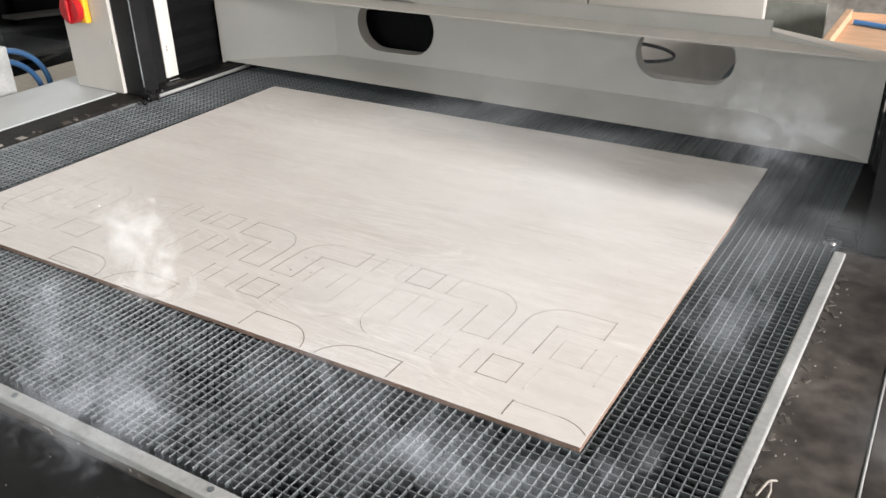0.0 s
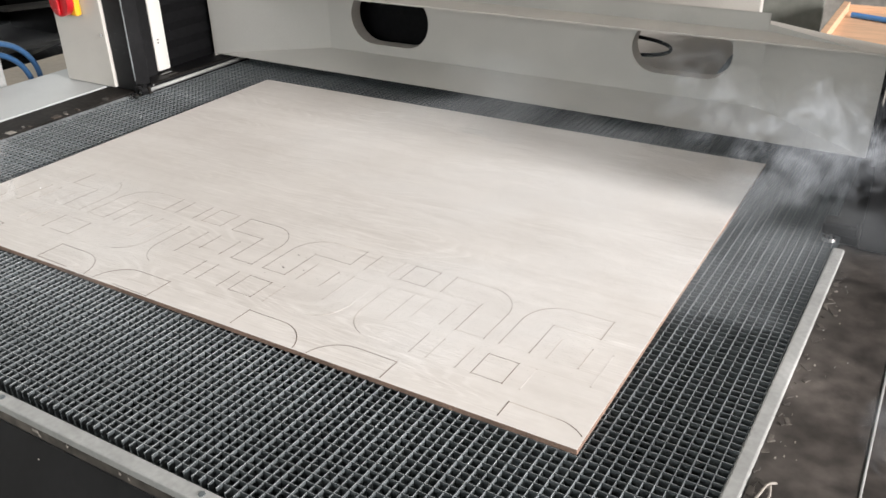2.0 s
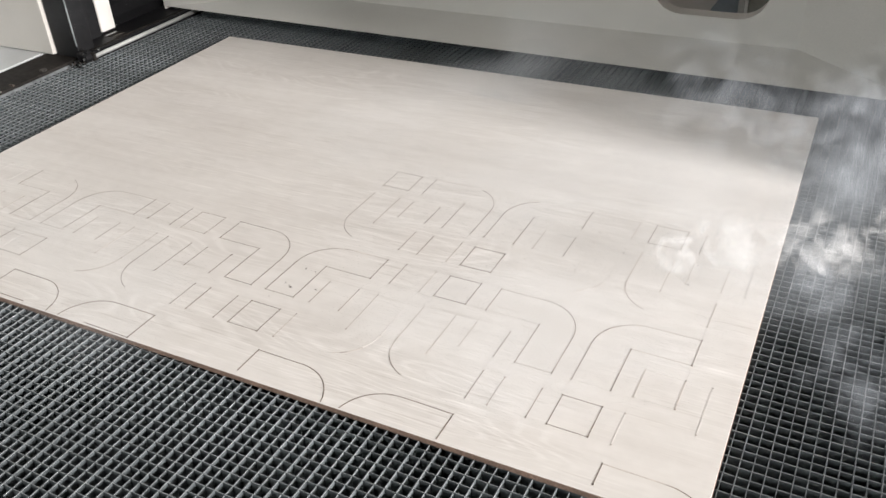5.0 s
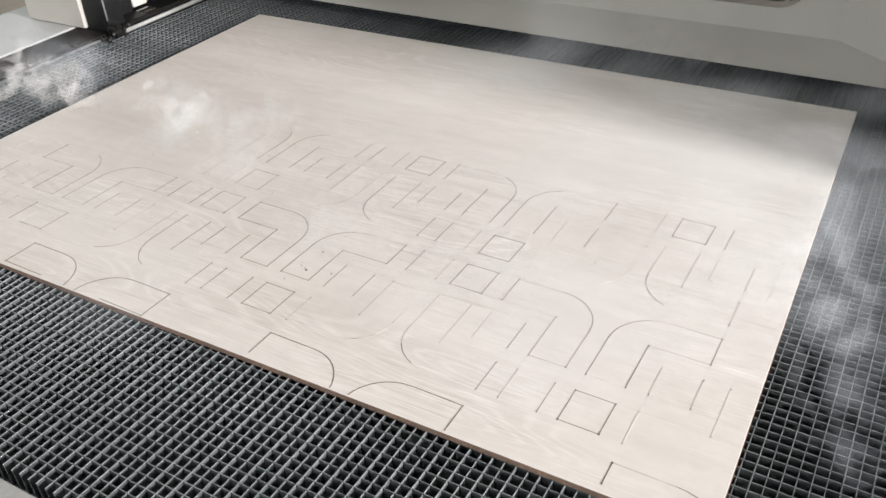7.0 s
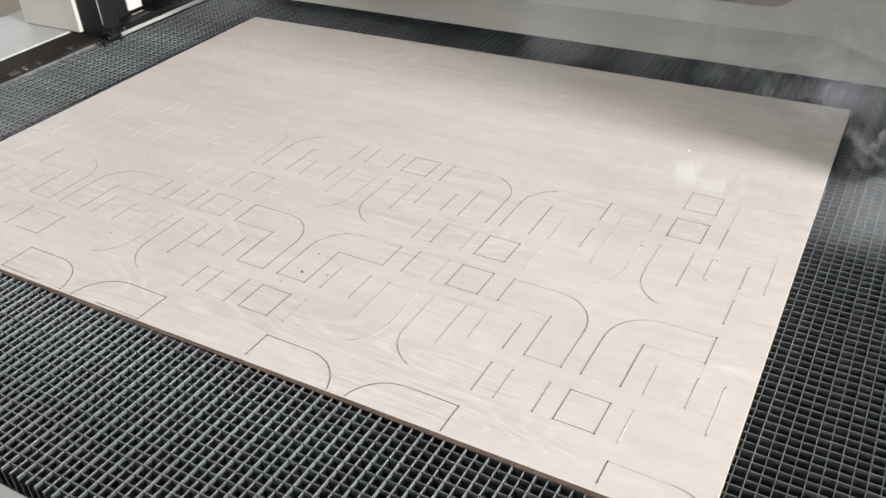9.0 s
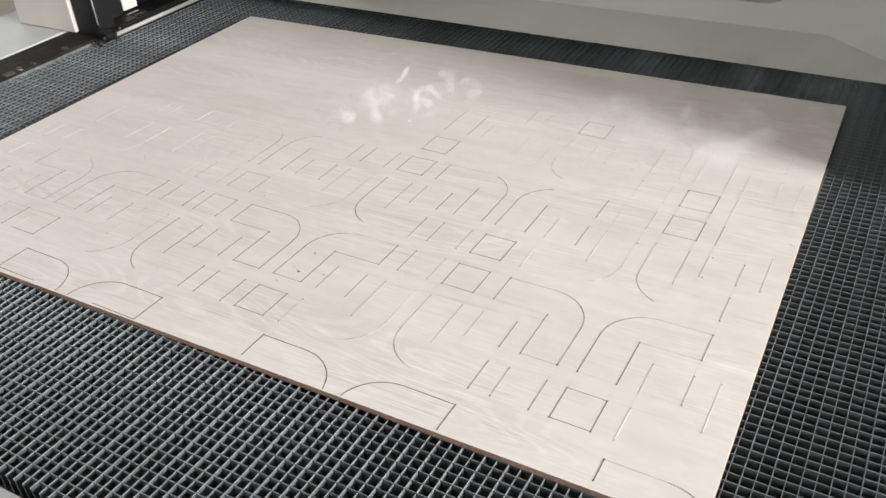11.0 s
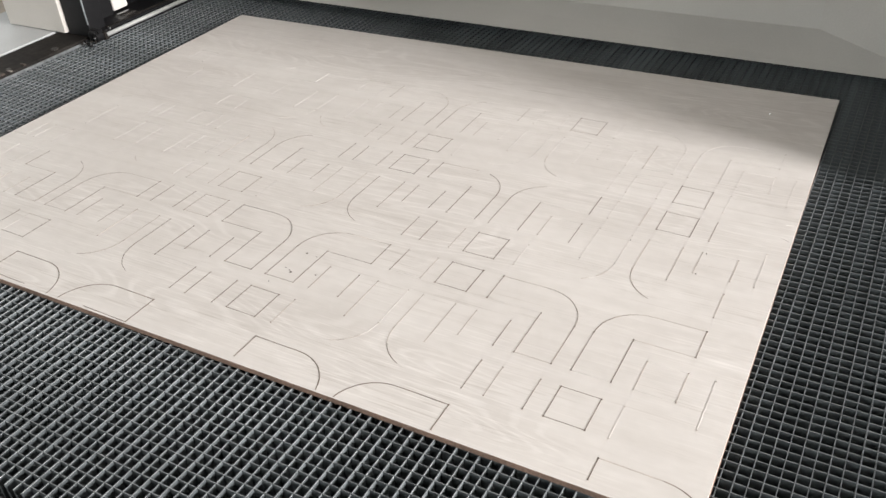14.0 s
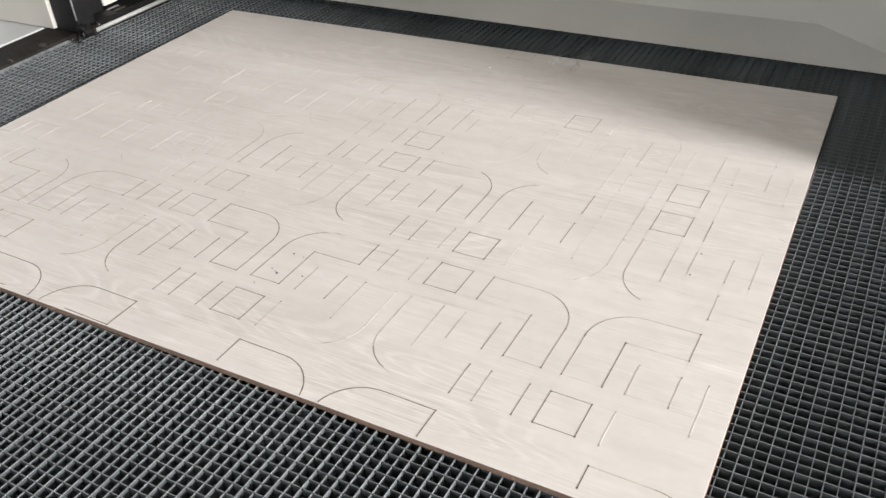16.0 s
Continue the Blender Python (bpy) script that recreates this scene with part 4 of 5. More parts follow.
def smoke():
    dense, thin, veil = "dense white smoke puff drifting over the board", "thin ragged smoke wisps over the grating", "faint veil of smoke hanging over the bed"
    U = 0.74
    puff(veil, HAZE, 5, (0.34, 0.012, 0.02), 15, 0.125, [(0, -0.15, 0.90, 0.98, 0), (4.2, -0.10, 0.90, 0.98, 0), (8.6, -0.12, 0.90, 0.98, 0), (9.4, -0.08, 0.90, 0.96, 0), (10.8, 0.0, 0.90, 0.66, 0), (16, 0.0, 0.90, 0.60, 0)], 0.15, 1.15)
    puff(veil, HAZE, 25, (0.14, 0.012, 0.015), 7, 0.085, [(0, -0.15, 0.95, U, 0), (9.6, -0.15, 0.95, U, 0), (10.6, -0.12, 0.92, 0.97, 0), (11.6, -0.10, 0.92, 0.97, 0), (12.6, -0.04, 0.92, 0.93, 0), (13.6, -0.02, 0.92, 0.66, 0), (16, 0.0, 0.92, 0.60, 0)], 0.15, 1.15)
    puff(veil, HAZE, 27, (0.36, 0.02, 0.06), 11, 0.15, [(0, -0.12, 1.04, 1.06, 0), (1.8, -0.05, 1.04, 1.06, 0), (2.6, 0.04, 1.04, 1.06, 0), (3.4, 0.06, 1.04, 1.05, 0), (4.2, 0.08, 1.03, 1.03, 0), (5.6, 0.05, 1.0, 0.3, 0), (16, 0.05, 1.0, 0.2, 0)], 0.15, 1.15)
    puff(veil, VEIL, 26, (0.62, 0.36, 0.015), 7, 0.42, [(0, -0.55, 0.38, 0.99, 0), (4.2, -0.5, 0.40, 0.99, 3), (7.6, -0.5, 0.42, 0.985, 6), (8.4, -0.5, 0.42, 0.95, 7), (9.4, -0.5, 0.42, 0.70, 7), (10.9, -0.5, 0.42, 0.66, 8), (16, -0.5, 0.42, 0.60, 8)], 0.03, 0.0)
    puff(veil, HAZE, 6, (0.07, 0.17, 0.02), 5, 0.19, [(0, 0.08, 0.72, 0.98, 0), (2.6, 0.08, 0.70, 0.98, 8), (4.2, 0.10, 0.62, 0.98, 12), (7.6, 0.10, 0.66, 0.97, 20), (9.2, 0.13, 0.72, 0.95, 24), (10.6, 0.10, 0.78, 0.66, 28), (16, 0.10, 0.78, 0.60, 28)], 0.12, 0.0)
    puff(veil, HAZE, 13, (0.07, 0.22, 0.02), 6, 0.18, [(0, 1.5, 0.35, 1.0, 0), (1.0, 1.2, 0.35, 1.0, 0), (1.9, 0.14, 0.30, 0.98, 0), (3.0, 0.13, 0.34, 0.98, 2), (4.2, 0.13, 0.36, 0.97, 4), (6.0, 0.10, 0.34, 0.97, 6), (7.4, 0.09, 0.34, 0.97, 10), (8.2, 0.12, 0.42, 0.97, 14), (9.2, 0.16, 0.55, 0.96, 20), (11.0, 1.5, 0.4, 1.0, 30), (16, 1.5, 0.4, 1.0, 30)], 0.12, 0.0)
    cloud(dense, SMOKE, 31, [(0, 0, 0, 0.075, 0.05), (0.05, -0.05, 0, 0.05, 0.035), (-0.06, 0.04, 0, 0.05, 0.035), (0.11, -0.09, -0.01, 0.06, 0.025)],
          [(0, -0.79, 0.056, 0.97, 0), (0.5, -0.867, 0.088, 0.97, 6), (1, -0.873, 0.021, 0.97, 12), (1.5, -1.19, 0.173, 0.97, 18), (2, -1.35, 0.131, 0.97, 24), (2.5, -1.33, 0.131, 0.2, 29), (3.1, -1.35, 0.131, 0.2, 32), (16, -1.35, 0.131, 0.2, 32)])
    cloud(dense, SMOKE, 32, [(0, 0, 0, 0.06, 0.04), (0.06, 0.03, 0, 0.045, 0.03), (-0.05, -0.03, 0, 0.05, 0.025)],
          [(0, -0.7, 0.136, 0.2, 0), (0.1, -0.7, 0.136, 0.945, 0), (0.3, -0.787, 0.152, 0.96, 4), (0.5, -0.853, 0.144, 0.97, 8), (1, -0.762, 0.023, 0.97, 14), (1.3, -0.861, 0.014, 0.97, 18), (1.6, -1.119, 0.111, 0.97, 22), (2, -1.442, 0.153, 0.97, 26), (2.5, -1.422, 0.153, 0.2, 31), (3.1, -1.442, 0.153, 0.2, 34), (16, -1.442, 0.153, 0.2, 34)])
    cloud(thin, WISP, 33, [(0, 0, 0, 0.12, 0.07), (0.12, -0.05, 0, 0.1, 0.06), (-0.13, 0.03, 0, 0.1, 0.06), (0, -0.09, 0, 0.12, 0.06), (0.23, -0.05, 0, 0.09, 0.05)],
          [(0, -0.59, -0.204, 0.95, 0), (0.5, -0.578, -0.187, 0.95, 3), (0.9, -0.60, -0.30, 0.95, 6), (1.2, -0.66, -0.40, 0.95, 8), (1.7, -0.72, -0.50, 0.95, 10), (2.2, -0.72, -0.5, 0.2, 15), (3.1, -0.72, 0.1, 0.2, 18), (16, -0.72, 0.1, 0.2, 18)])
    cloud(thin, WISP, 34, [(0, 0, 0, 0.14, 0.06), (0.14, -0.02, 0, 0.12, 0.05), (-0.13, 0, 0, 0.1, 0.05), (0.06, -0.06, 0, 0.12, 0.05), (0.26, -0.03, 0, 0.1, 0.05)],
          [(0, -0.225, -0.122, 0.95, 0), (0.5, -0.264, -0.148, 0.95, 4), (0.9, -0.339, -0.26, 0.94, 8), (1.2, -0.385, -0.38, 0.93, 11), (1.6, -0.365, -0.45, 0.2, 16), (2.4, -0.385, 0.1, 0.2, 19), (16, -0.385, 0.1, 0.2, 19)], 3)
    cloud(thin, WISP, 35, [(0, 0, 0, 0.045, 0.10), (0.01, 0.2, 0, 0.04, 0.11), (-0.01, -0.17, 0, 0.04, 0.08)],
          [(0, 0.093, 0.143, 0.95, 0), (0.6, 0.107, 0.159, 0.96, 4), (1.2, 0.142, 0.22, 0.97, 8), (2, 0.319, 0.357, 0.98, 12), (2.5, 0.339, 0.357, 0.2, 17), (3.1, 0.05, 0.357, 0.2, 20), (16, 0.05, 0.357, 0.2, 20)], 3)
    cloud(thin, WISP, 36, [(0, 0, 0, 0.05, 0.04), (0.08, -0.04, 0, 0.05, 0.05), (-0.08, 0, 0, 0.06, 0.04)],
          [(0, -0.77, -0.139, 0.95, 0), (0.5, -0.713, -0.199, 0.95, 6), (1, -0.71, -0.265, 0.95, 10), (1.6, -0.876, -0.299, 0.95, 14), (2.1, -0.856, -0.299, 0.2, 19), (2.7, -0.876, 0.1, 0.2, 22), (16, -0.876, 0.1, 0.2, 22)])
    cloud(dense, SMOKE, 41, [(0.03, 0.03, 0, 0.034, 0.042), (0.0, 0.09, 0, 0.026, 0.03), (-0.02, -0.03, 0, 0.042, 0.036), (-0.06, -0.09, 0, 0.045, 0.032), (-0.03, 0.12, 0, 0.024, 0.022), (0.05, -0.02, 0, 0.02, 0.05)],
          [(0, -0.144, 0.467, 0.2, 0), (2.1, -0.144, 0.467, 0.2, 0), (2.2, -0.144, 0.467, 0.945, 0), (2.3, -0.098, 0.413, 0.955, 4), (2.5, -0.039, 0.361, 0.97, 10), (2.7, 0.036, 0.329, 0.97, 18), (3, 0.102, 0.373, 0.97, 28), (3.2, 0.121, 0.362, 0.97, 34), (3.5, 0.157, 0.503, 0.97, 42), (4, 0.264, 0.519, 0.97, 50), (4.5, 0.284, 0.519, 0.2, 55), (5.1, 0.05, 0.519, 0.2, 58), (16, 0.05, 0.519, 0.2, 58)])
    cloud(thin, WISP, 42, [(0, 0, 0, 0.055, 0.05), (0, -0.09, 0, 0.05, 0.05), (0.03, 0.08, 0, 0.04, 0.05), (-0.05, 0.13, 0, 0.05, 0.03)],
          [(0, -0.047, 0.447, 0.2, 0), (2.3, -0.047, 0.447, 0.2, 0), (2.5, -0.047, 0.447, 0.95, 0), (2.7, 0.003, 0.438, 0.96, 6), (3, 0.058, 0.469, 0.97, 14), (3.2, 0.079, 0.487, 0.97, 20), (3.5, 0.102, 0.607, 0.97, 26), (4, 0.083, 0.512, 0.97, 36), (4.2, 0.086, 0.497, 0.97, 40), (5, 0.162, 0.501, 0.97, 48), (5.5, 0.182, 0.501, 0.2, 53), (6.1, 0.05, 0.501, 0.2, 56), (16, 0.05, 0.501, 0.2, 56)])
    cloud(thin, WISP, 43, [(0, 0, 0, 0.05, 0.025), (0.06, 0, 0, 0.04, 0.025), (-0.05, 0.02, 0, 0.035, 0.02)],
          [(0, -0.09, 0.658, 0.2, 0), (2.4, -0.09, 0.658, 0.2, 0), (2.6, -0.09, 0.658, 0.95, 0), (3, -0.09, 0.704, 0.97, 10), (3.5, 0.002, 0.792, 0.98, 20), (4, 0.096, 0.662, 0.98, 26), (4.5, 0.116, 0.662, 0.2, 31), (5.1, 0.05, 0.662, 0.2, 34), (16, 0.05, 0.662, 0.2, 34)])
    cloud(veil, WISP, 47, [(0, 0, 0, 0.13, 0.09), (0.13, 0.04, 0, 0.12, 0.09), (-0.14, 0.05, 0, 0.12, 0.08), (0.02, -0.09, 0, 0.11, 0.07)],
          [(0, 0.028, 0.78, 1.1, -14), (0.5, 0.053, 0.788, 1.1, -10), (1.0, 0.12, 0.749, 1.1, -6), (2.0, 0.107, 0.661, 1.1, 0), (2.5, 0.095, 0.574, 1.1, 6), (3.0, 0.07, 0.633, 1.1, 10), (3.5, 0.047, 0.618, 1.1, 14), (4.2, 0.051, 0.563, 1.1, 20), (5.2, 0.051, 0.563, 1.05, 24), (5.9, 0.02, 0.7, 0.2, 26), (8.1, 0.02, 0.7, 0.2, 30), (8.4, -0.059, 0.755, 1.0, 30), (9.0, -0.04, 0.815, 1.06, 36), (9.6, 0.005, 0.911, 1.06, 40), (10.2, 0.02, 0.7, 0.2, 42), (16, 0.02, 0.7, 0.2, 42)])
    cloud(dense, SMOKE, 44, [(0, 0, 0, 0.04, 0.03), (-0.06, -0.03, 0, 0.045, 0.03), (0.06, 0.03, 0, 0.05, 0.03)],
          [(0, -0.219, 0.439, 0.2, 0), (2.95, -0.219, 0.439, 0.2, 0), (3.1, -0.219, 0.439, 0.94, 0), (3.3, -0.242, 0.344, 0.955, 5), (3.5, -0.205, 0.326, 0.96, 12), (4, -0.098, 0.349, 0.97, 25), (4.2, -0.056, 0.379, 0.97, 30), (4.9, 0.062, 0.443, 0.97, 42), (5.6, 0.216, 0.516, 0.97, 50), (6.1, 0.236, 0.516, 0.2, 55), (6.7, 0.05, 0.516, 0.2, 58), (16, 0.05, 0.516, 0.2, 58)])
    cloud(dense, SMOKE, 45, [(0, 0, 0, 0.045, 0.04), (-0.07, -0.035, 0, 0.045, 0.028), (0.07, 0.03, 0, 0.04, 0.03), (0.12, 0.02, 0, 0.035, 0.025)],
          [(0, -0.388, 0.443, 0.2, 0), (3.5, -0.388, 0.443, 0.2, 0), (3.6, -0.388, 0.443, 0.94, 0), (3.8, -0.32, 0.384, 0.955, 5), (4, -0.272, 0.353, 0.96, 10), (4.2, -0.223, 0.329, 0.97, 16), (4.8, -0.101, 0.375, 0.97, 28), (5.8, 0.181, 0.516, 0.97, 44), (6.3, 0.201, 0.516, 0.2, 49), (6.9, 0.05, 0.516, 0.2, 52), (16, 0.05, 0.516, 0.2, 52)])
    cloud(thin, WISP, 46, [(0, 0, 0, 0.04, 0.07), (0.02, -0.1, 0, 0.045, 0.06), (-0.01, 0.1, 0, 0.04, 0.05)],
          [(0, 0.007, 0.645, 0.2, 0), (3.5, 0.007, 0.645, 0.2, 0), (3.7, 0.007, 0.645, 0.95, 0), (4, 0.042, 0.273, 0.96, 6), (4.2, 0.049, 0.242, 0.96, 10), (5, 0.075, 0.281, 0.97, 20), (6, 0.191, 0.371, 0.97, 30), (6.5, 0.211, 0.371, 0.2, 35), (7.1, 0.05, 0.371, 0.2, 38), (16, 0.05, 0.371, 0.2, 38)])
    cloud(dense, SMOKE, 51, [(0, 0, 0, 0.07, 0.05), (-0.08, 0.03, 0, 0.05, 0.045), (0.08, -0.03, 0, 0.055, 0.035), (-0.03, -0.05, 0, 0.05, 0.03)],
          [(0, -0.705, 0.379, 0.2, 0), (5.55, -0.705, 0.379, 0.2, 0), (5.7, -0.705, 0.379, 0.945, 0), (6.1, -0.861, 0.371, 0.96, 6), (6.3, -1.005, 0.393, 0.97, 10), (6.5, -1.082, 0.373, 0.97, 14), (6.8, -1.272, 0.392, 0.97, 20), (7, -1.352, 0.383, 0.97, 24), (7.5, -1.537, 0.325, 0.97, 32), (8, -1.517, 0.325, 0.2, 37), (8.6, -1.537, 0.325, 0.2, 40), (16, -1.537, 0.325, 0.2, 40)])
    cloud(dense, SMOKE, 52, [(0, 0, 0, 0.05, 0.045), (0.05, -0.03, 0, 0.04, 0.03), (-0.05, 0.03, 0, 0.04, 0.03)],
          [(0, -0.906, 0.413, 0.2, 0), (6.35, -0.906, 0.413, 0.2, 0), (6.5, -0.906, 0.413, 0.945, 0), (6.7, -0.916, 0.384, 0.955, 4), (7, -1.022, 0.394, 0.97, 12), (7.3, -1.159, 0.382, 0.97, 20), (7.5, -1.276, 0.382, 0.97, 26), (7.9, -1.505, 0.328, 0.97, 34), (8.4, -1.485, 0.328, 0.2, 39), (9, -1.505, 0.328, 0.2, 42), (16, -1.505, 0.328, 0.2, 42)])
    cloud(thin, WISP, 53, [(0, 0, 0, 0.08, 0.05), (-0.1, 0.04, 0, 0.08, 0.05), (0.08, 0, 0, 0.06, 0.05), (-0.05, -0.07, 0, 0.07, 0.04)],
          [(0, -1.099, 0.463, 0.2, 0), (5.9, -1.099, 0.463, 0.2, 0), (6.1, -1.099, 0.463, 0.95, 0), (6.5, -1.248, 0.461, 0.96, 6), (7, -1.361, 0.47, 0.97, 12), (7.5, -1.363, 0.431, 0.97, 18), (8, -1.401, 0.348, 0.97, 24), (8.6, -1.603, 0.299, 0.97, 30), (9.1, -1.583, 0.299, 0.2, 35), (9.7, -1.6, 0.299, 0.2, 38), (16, -1.6, 0.299, 0.2, 38)])
    cloud(thin, WISP, 54, [(0, 0, 0, 0.045, 0.12), (0, 0.16, 0, 0.045, 0.1), (0.01, -0.14, 0, 0.045, 0.1)],
          [(0, 0.079, 0.253, 0.2, 0), (5.4, 0.079, 0.253, 0.2, 0), (5.6, 0.079, 0.253, 0.95, 0), (6.3, 0.051, 0.3, 0.96, 4), (7, 0.046, 0.329, 0.97, 8), (7.5, 0.062, 0.399, 0.97, 12), (8.2, 0.175, 0.506, 0.97, 18), (8.7, 0.195, 0.506, 0.2, 23), (9.3, 0.05, 0.506, 0.2, 26), (16, 0.05, 0.506, 0.2, 26)])
    cloud(thin, WISP, 55, [(0, 0, 0, 0.09, 0.05), (0.1, 0.05, 0, 0.06, 0.04), (-0.02, -0.07, 0, 0.08, 0.03), (-0.1, 0.05, 0, 0.06, 0.04)],
          [(0, -0.808, 0.423, 0.2, 0), (5.8, -0.808, 0.423, 0.2, 0), (6.0, -0.808, 0.423, 0.95, 0), (6.3, -0.876, 0.428, 0.955, 4), (6.6, -0.913, 0.425, 0.96, 8), (7.0, -0.969, 0.392, 0.965, 14), (7.5, -1.122, 0.37, 0.97, 22), (8.0, -1.307, 0.359, 0.97, 28), (8.5, -1.546, 0.293, 0.97, 32), (9.0, -1.546, 0.293, 0.2, 36), (9.6, -1.5, 0.4, 0.2, 36), (16, -1.5, 0.4, 0.2, 36)])
    cloud(thin, WISP, 56, [(0, 0, 0, 0.12, 0.06), (0.2, -0.02, 0, 0.1, 0.05), (-0.2, 0.05, 0, 0.1, 0.05)],
          [(0, -0.421, 0.301, 0.2, 0), (5.1, -0.421, 0.301, 0.2, 0), (5.4, -0.421, 0.301, 0.94, 0), (6.0, -0.497, 0.267, 0.945, 3), (6.5, -0.535, 0.249, 0.95, 6), (7.0, -0.592, 0.248, 0.95, 9), (7.6, -0.674, 0.261, 0.95, 12), (8.0, -0.674, 0.261, 0.2, 16), (8.6, -0.7, 0.4, 0.2, 16), (16, -0.7, 0.4, 0.2, 16)], 3)
    cloud(thin, WISP, 57, [(0, 0, 0, 0.05, 0.03), (0.05, -0.04, 0, 0.04, 0.03), (-0.05, 0.03, 0, 0.04, 0.025)],
          [(0, -0.47, 0.866, 0.2, 0), (5.4, -0.47, 0.866, 0.2, 0), (5.6, -0.47, 0.866, 0.95, 0), (6.2, -0.425, 0.938, 0.955, 4), (6.5, -0.402, 0.969, 0.96, 8), (7.0, -0.328, 1.006, 0.96, 14), (7.5, -0.212, 1.059, 0.965, 18), (7.9, -0.212, 1.059, 0.2, 22), (8.5, -0.3, 0.8, 0.2, 22), (16, -0.3, 0.8, 0.2, 22)])
    cloud(dense, SMOKE, 61, [(0, 0, 0, 0.04, 0.035), (0.035, -0.03, 0, 0.035, 0.03), (-0.03, 0.03, 0, 0.03, 0.03), (0.05, 0.03, 0, 0.03, 0.025)],
          [(0, -0.148, 0.583, 0.2, 0), (7.75, -0.148, 0.583, 0.2, 0), (7.9, -0.148, 0.583, 0.945, 0), (8, -0.109, 0.53, 0.955, 4), (8.2, -0.065, 0.557, 0.965, 10), (8.5, 0.003, 0.604, 0.97, 20), (8.8, 0.029, 0.715, 0.97, 28), (9, 0.073, 0.752, 0.97, 34), (9.4, 0.177, 0.775, 0.97, 40), (9.9, 0.197, 0.775, 0.2, 45), (10.5, 0.05, 0.775, 0.2, 48), (16, 0.05, 0.775, 0.2, 48)])
    cloud(thin, WISP, 62, [(0, 0, 0, 0.03, 0.05), (0.02, -0.06, 0, 0.03, 0.05), (0.04, 0.04, 0, 0.03, 0.04)],
          [(0, -0.034, 0.565, 0.2, 0), (8, -0.034, 0.565, 0.2, 0), (8.2, -0.034, 0.565, 0.95, 0), (8.5, 0.02, 0.605, 0.96, 8), (9, 0.041, 0.698, 0.97, 18), (9.5, 0.097, 0.759, 0.97, 26), (10.2, 0.236, 0.795, 0.97, 34), (10.7, 0.256, 0.795, 0.2, 39), (11.3, 0.05, 0.795, 0.2, 42), (16, 0.05, 0.795, 0.2, 42)])
    cloud(thin, WISP, 63, [(0, 0, 0, 0.032, 0.024), (0.05, -0.02, 0, 0.03, 0.022), (-0.04, 0.025, 0, 0.028, 0.02), (0.09, 0.0, 0, 0.025, 0.02)],
          [(0, -0.126, 0.601, 0.2, 0), (8.75, -0.126, 0.601, 0.2, 0), (8.85, -0.126, 0.601, 0.935, 0), (9, -0.139, 0.556, 0.945, 5), (9.2, -0.192, 0.567, 0.955, 10), (9.9, -0.154, 0.689, 0.96, 20), (10.6, -0.07, 0.786, 0.97, 28), (11.2, -0.05, 0.786, 0.2, 33), (11.8, -0.07, 0.786, 0.2, 36), (16, -0.07, 0.786, 0.2, 36)])
    cloud(dense, SMOKE, 71, [(0, 0, 0, 0.04, 0.035), (0.05, 0.05, 0.01, 0.05, 0.035), (0.09, 0.09, 0.02, 0.06, 0.03), (-0.035, -0.035, 0, 0.035, 0.025)],
          [(0, -0.594, 0.551, 0.2, 0), (10.6, -0.594, 0.551, 0.2, 0), (10.7, -0.594, 0.551, 0.945, 0), (11.1, -0.759, 0.605, 0.955, 5), (11.3, -0.786, 0.65, 0.965, 8), (11.5, -0.841, 0.642, 0.97, 12), (11.7, -0.907, 0.721, 0.97, 16), (12, -0.979, 0.785, 0.96, 22), (12.3, -1.242, 0.817, 0.97, 28), (12.8, -1.69, 1.026, 0.98, 34), (13.3, -1.67, 1.026, 0.2, 39), (13.9, -1.6, 1.026, 0.2, 42), (16, -1.6, 1.026, 0.2, 42)])
    cloud(dense, SMOKE, 72, [(0, 0, 0, 0.035, 0.028), (0.05, 0, 0, 0.035, 0.022), (-0.045, 0.02, 0, 0.03, 0.02)],
          [(0, -0.912, 0.525, 0.2, 0), (11.45, -0.912, 0.525, 0.2, 0), (11.55, -0.912, 0.525, 0.94, 0), (11.8, -1.001, 0.559, 0.95, 5), (12, -1.139, 0.61, 0.96, 10), (12.2, -1.261, 0.645, 0.965, 15), (12.5, -1.275, 0.692, 0.97, 22), (13, -1.263, 0.674, 0.97, 30), (13.3, -1.476, 0.732, 0.98, 34), (13.9, -1.456, 0.732, 0.2, 39), (14.5, -1.476, 0.732, 0.2, 42), (16, -1.476, 0.732, 0.2, 42)])
    cloud(thin, WISP, 73, [(0, 0, 0, 0.06, 0.03), (0.1, 0.03, 0, 0.06, 0.03), (-0.09, 0.01, 0, 0.05, 0.03)],
          [(0, -0.871, 0.742, 0.2, 0), (11.5, -0.871, 0.742, 0.2, 0), (11.7, -0.871, 0.742, 0.95, 0), (12, -0.918, 0.859, 0.96, 5), (12.5, -1.204, 0.733, 0.965, 14), (13, -1.217, 0.674, 0.97, 22), (13.4, -1.321, 0.742, 0.97, 28), (13.9, -1.301, 0.742, 0.2, 33), (14.5, -1.321, 0.742, 0.2, 36), (16, -1.321, 0.742, 0.2, 36)])
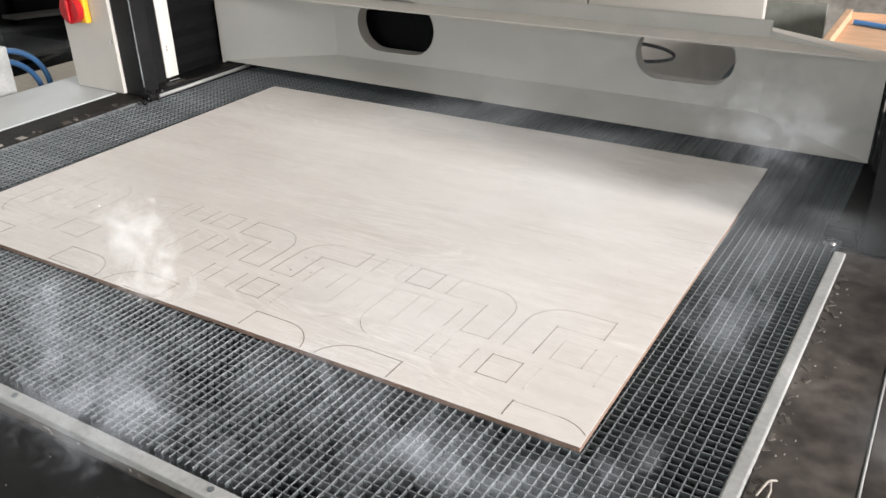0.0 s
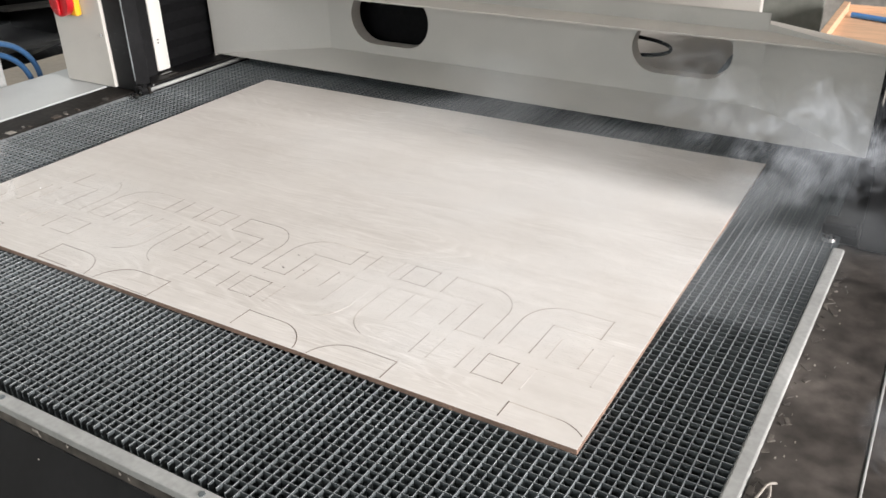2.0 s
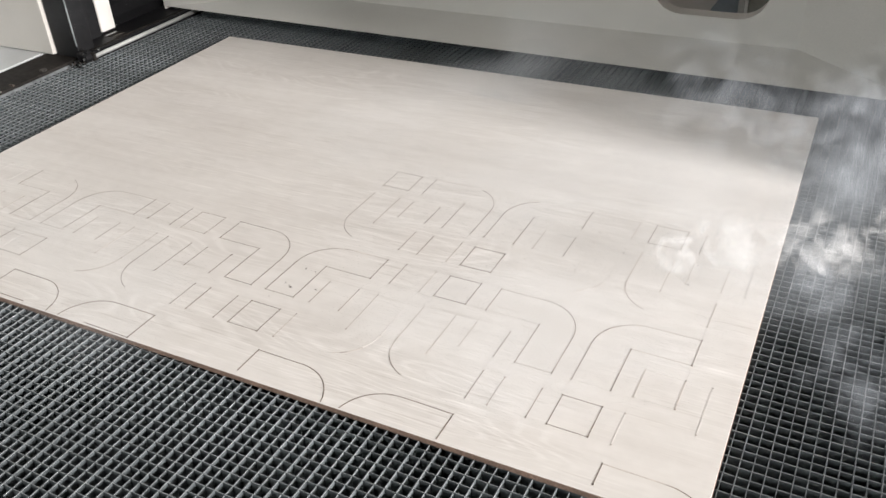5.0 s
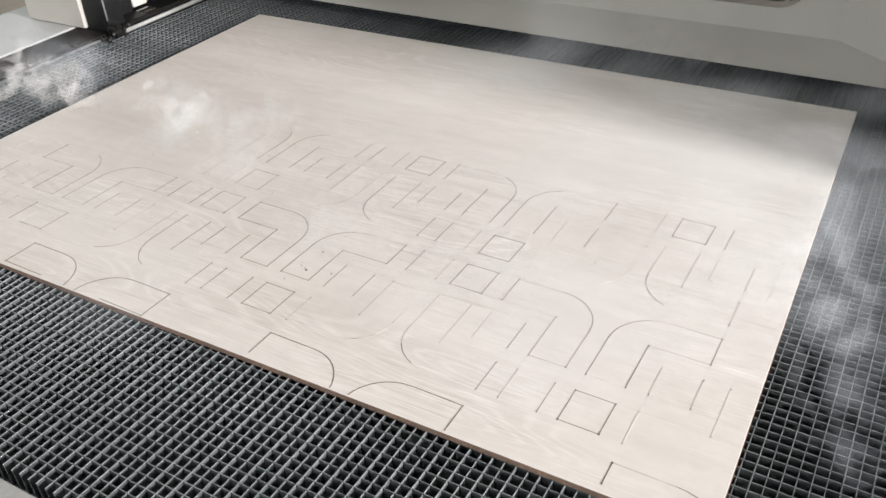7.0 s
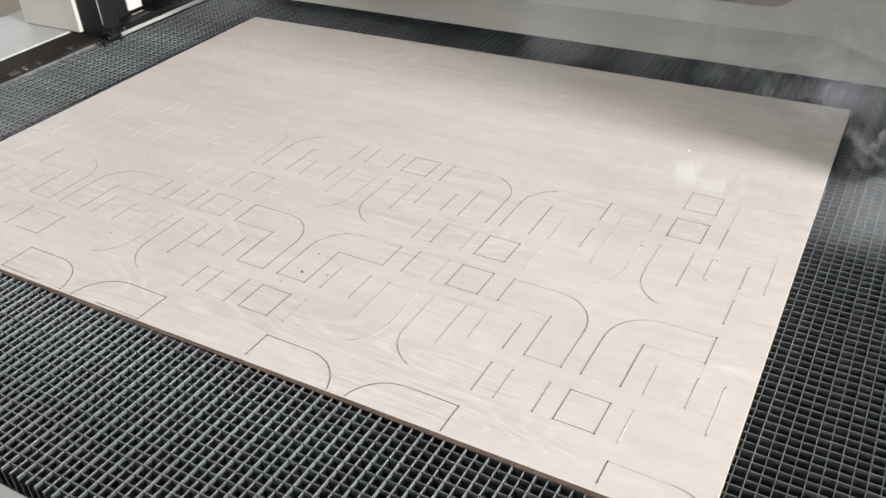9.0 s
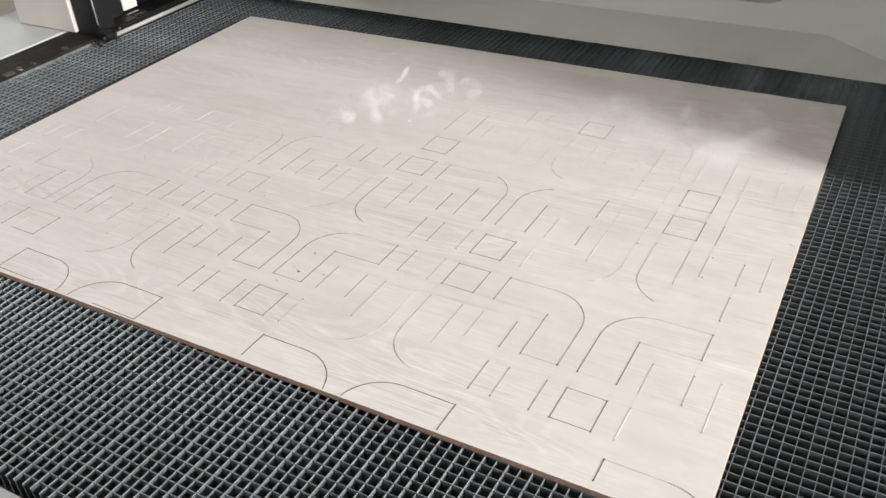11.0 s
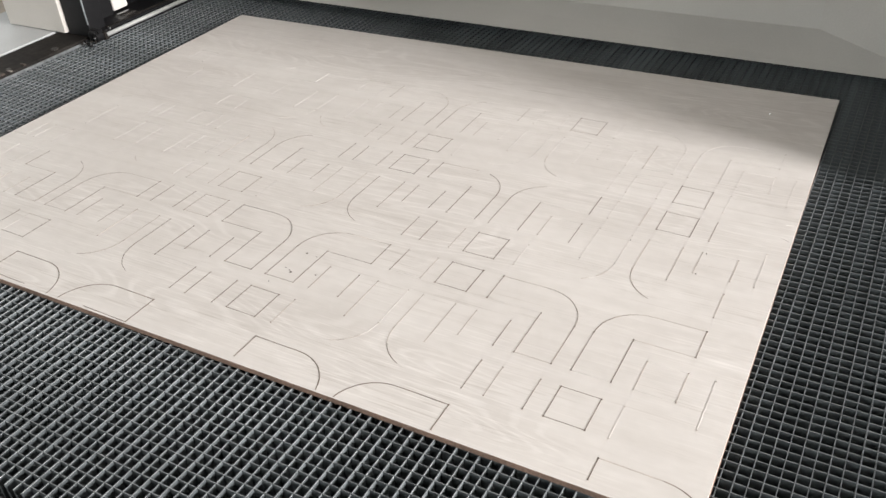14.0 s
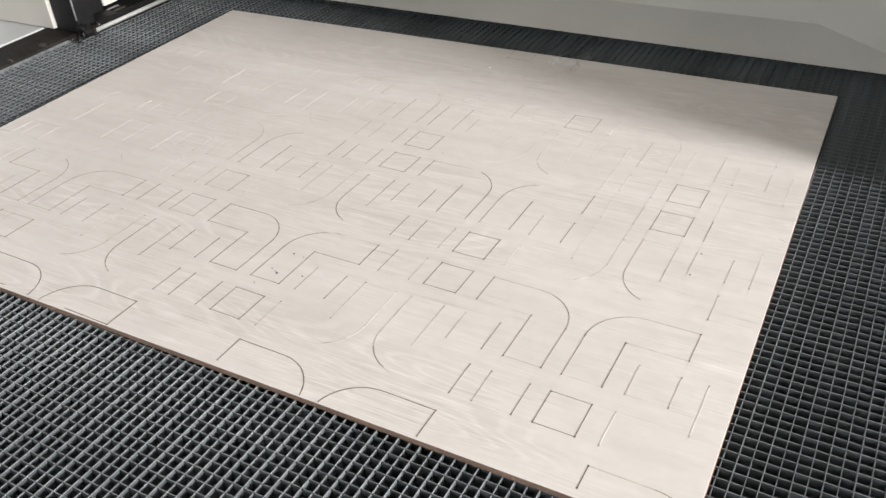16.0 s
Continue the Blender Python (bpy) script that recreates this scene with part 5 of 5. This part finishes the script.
    cloud(dense, SMOKE, 74, [(0, 0, 0, 0.035, 0.02), (0.045, 0.02, 0, 0.03, 0.018), (-0.045, -0.015, 0, 0.03, 0.016)],
          [(0, -0.9, 0.595, 0.2, 0), (11.95, -0.9, 0.595, 0.2, 0), (12.05, -0.9, 0.595, 0.935, 0), (12.3, -0.883, 0.589, 0.945, 5), (12.5, -0.894, 0.64, 0.95, 10), (12.6, -0.87, 0.665, 0.955, 13), (12.8, -0.95, 0.913, 0.96, 18), (13.1, -1.048, 1.177, 0.97, 24), (13.6, -1.028, 1.177, 0.2, 29), (14.2, -1.048, 1.177, 0.2, 32), (16, -1.048, 1.177, 0.2, 32)])
    cloud(thin, WISP, 75, [(0, 0, 0, 0.07, 0.035), (0.1, -0.02, 0, 0.07, 0.035), (-0.1, 0.02, 0, 0.06, 0.03)],
          [(0, -0.224, 0.636, 0.2, 0), (10.1, -0.224, 0.636, 0.2, 0), (10.3, -0.224, 0.636, 0.95, 0), (11.3, -0.245, 0.72, 0.955, 4), (11.5, -0.224, 0.716, 0.955, 6), (12, -0.168, 0.819, 0.955, 10), (12.4, -0.088, 0.924, 0.955, 14), (13, -0.068, 0.924, 0.2, 19), (13.6, -0.088, 0.924, 0.2, 22), (16, -0.088, 0.924, 0.2, 22)])
    cloud(thin, WISP, 81, [(0, 0, 0, 0.02, 0.016), (0.02, 0.01, 0, 0.016, 0.014)],
          [(0, -0.203, 0.933, 0.2, 0), (14.5, -0.203, 0.933, 0.2, 0), (14.7, -0.203, 0.933, 0.93, 0), (15, -0.198, 0.952, 0.94, 6), (15.3, -0.241, 0.957, 0.945, 10), (15.6, -0.277, 0.987, 0.945, 14), (15.9, -0.257, 0.987, 0.2, 19), (16, -0.277, 0.987, 0.2, 22)])
    cloud(dense, SMOKE, 82, [(0, 0, 0, 0.022, 0.018), (0.03, 0.02, 0, 0.02, 0.018), (-0.008, -0.03, 0, 0.014, 0.012)],
          [(0, -0.527, 0.919, 0.2, 0), (15.2, -0.527, 0.919, 0.2, 0), (15.35, -0.527, 0.919, 0.93, 0), (15.5, -0.576, 0.952, 0.94, 5), (15.8, -0.505, 0.917, 0.94, 10), (16, -0.463, 0.895, 0.94, 14)])


def motions():
    for ob, when in CUTS:
        rows = [(0, pose(0, 0, -0.004)), (max(0.05, when - 0.1), pose(0, 0, -0.004)), (when, pose(0, 0, -0.0003))]
        if when < 15.9:
            rows.append((16, pose(0, 0, -0.0003)))
        walk(ob, rows)
    for ob, rows in SPARKS:
        walk(ob, [(t, pose(x, y, 0.9005)) for t, x, y in rows])
    for ob, rows in SMOKES:
        walk(ob, [(t, pose(x, y, z, 0, 0, 0.4 * a)) for t, x, y, z, a in rows])


hall()
bed()
board()
gantry()
carriage()
background()
spark()
smoke()
motions()
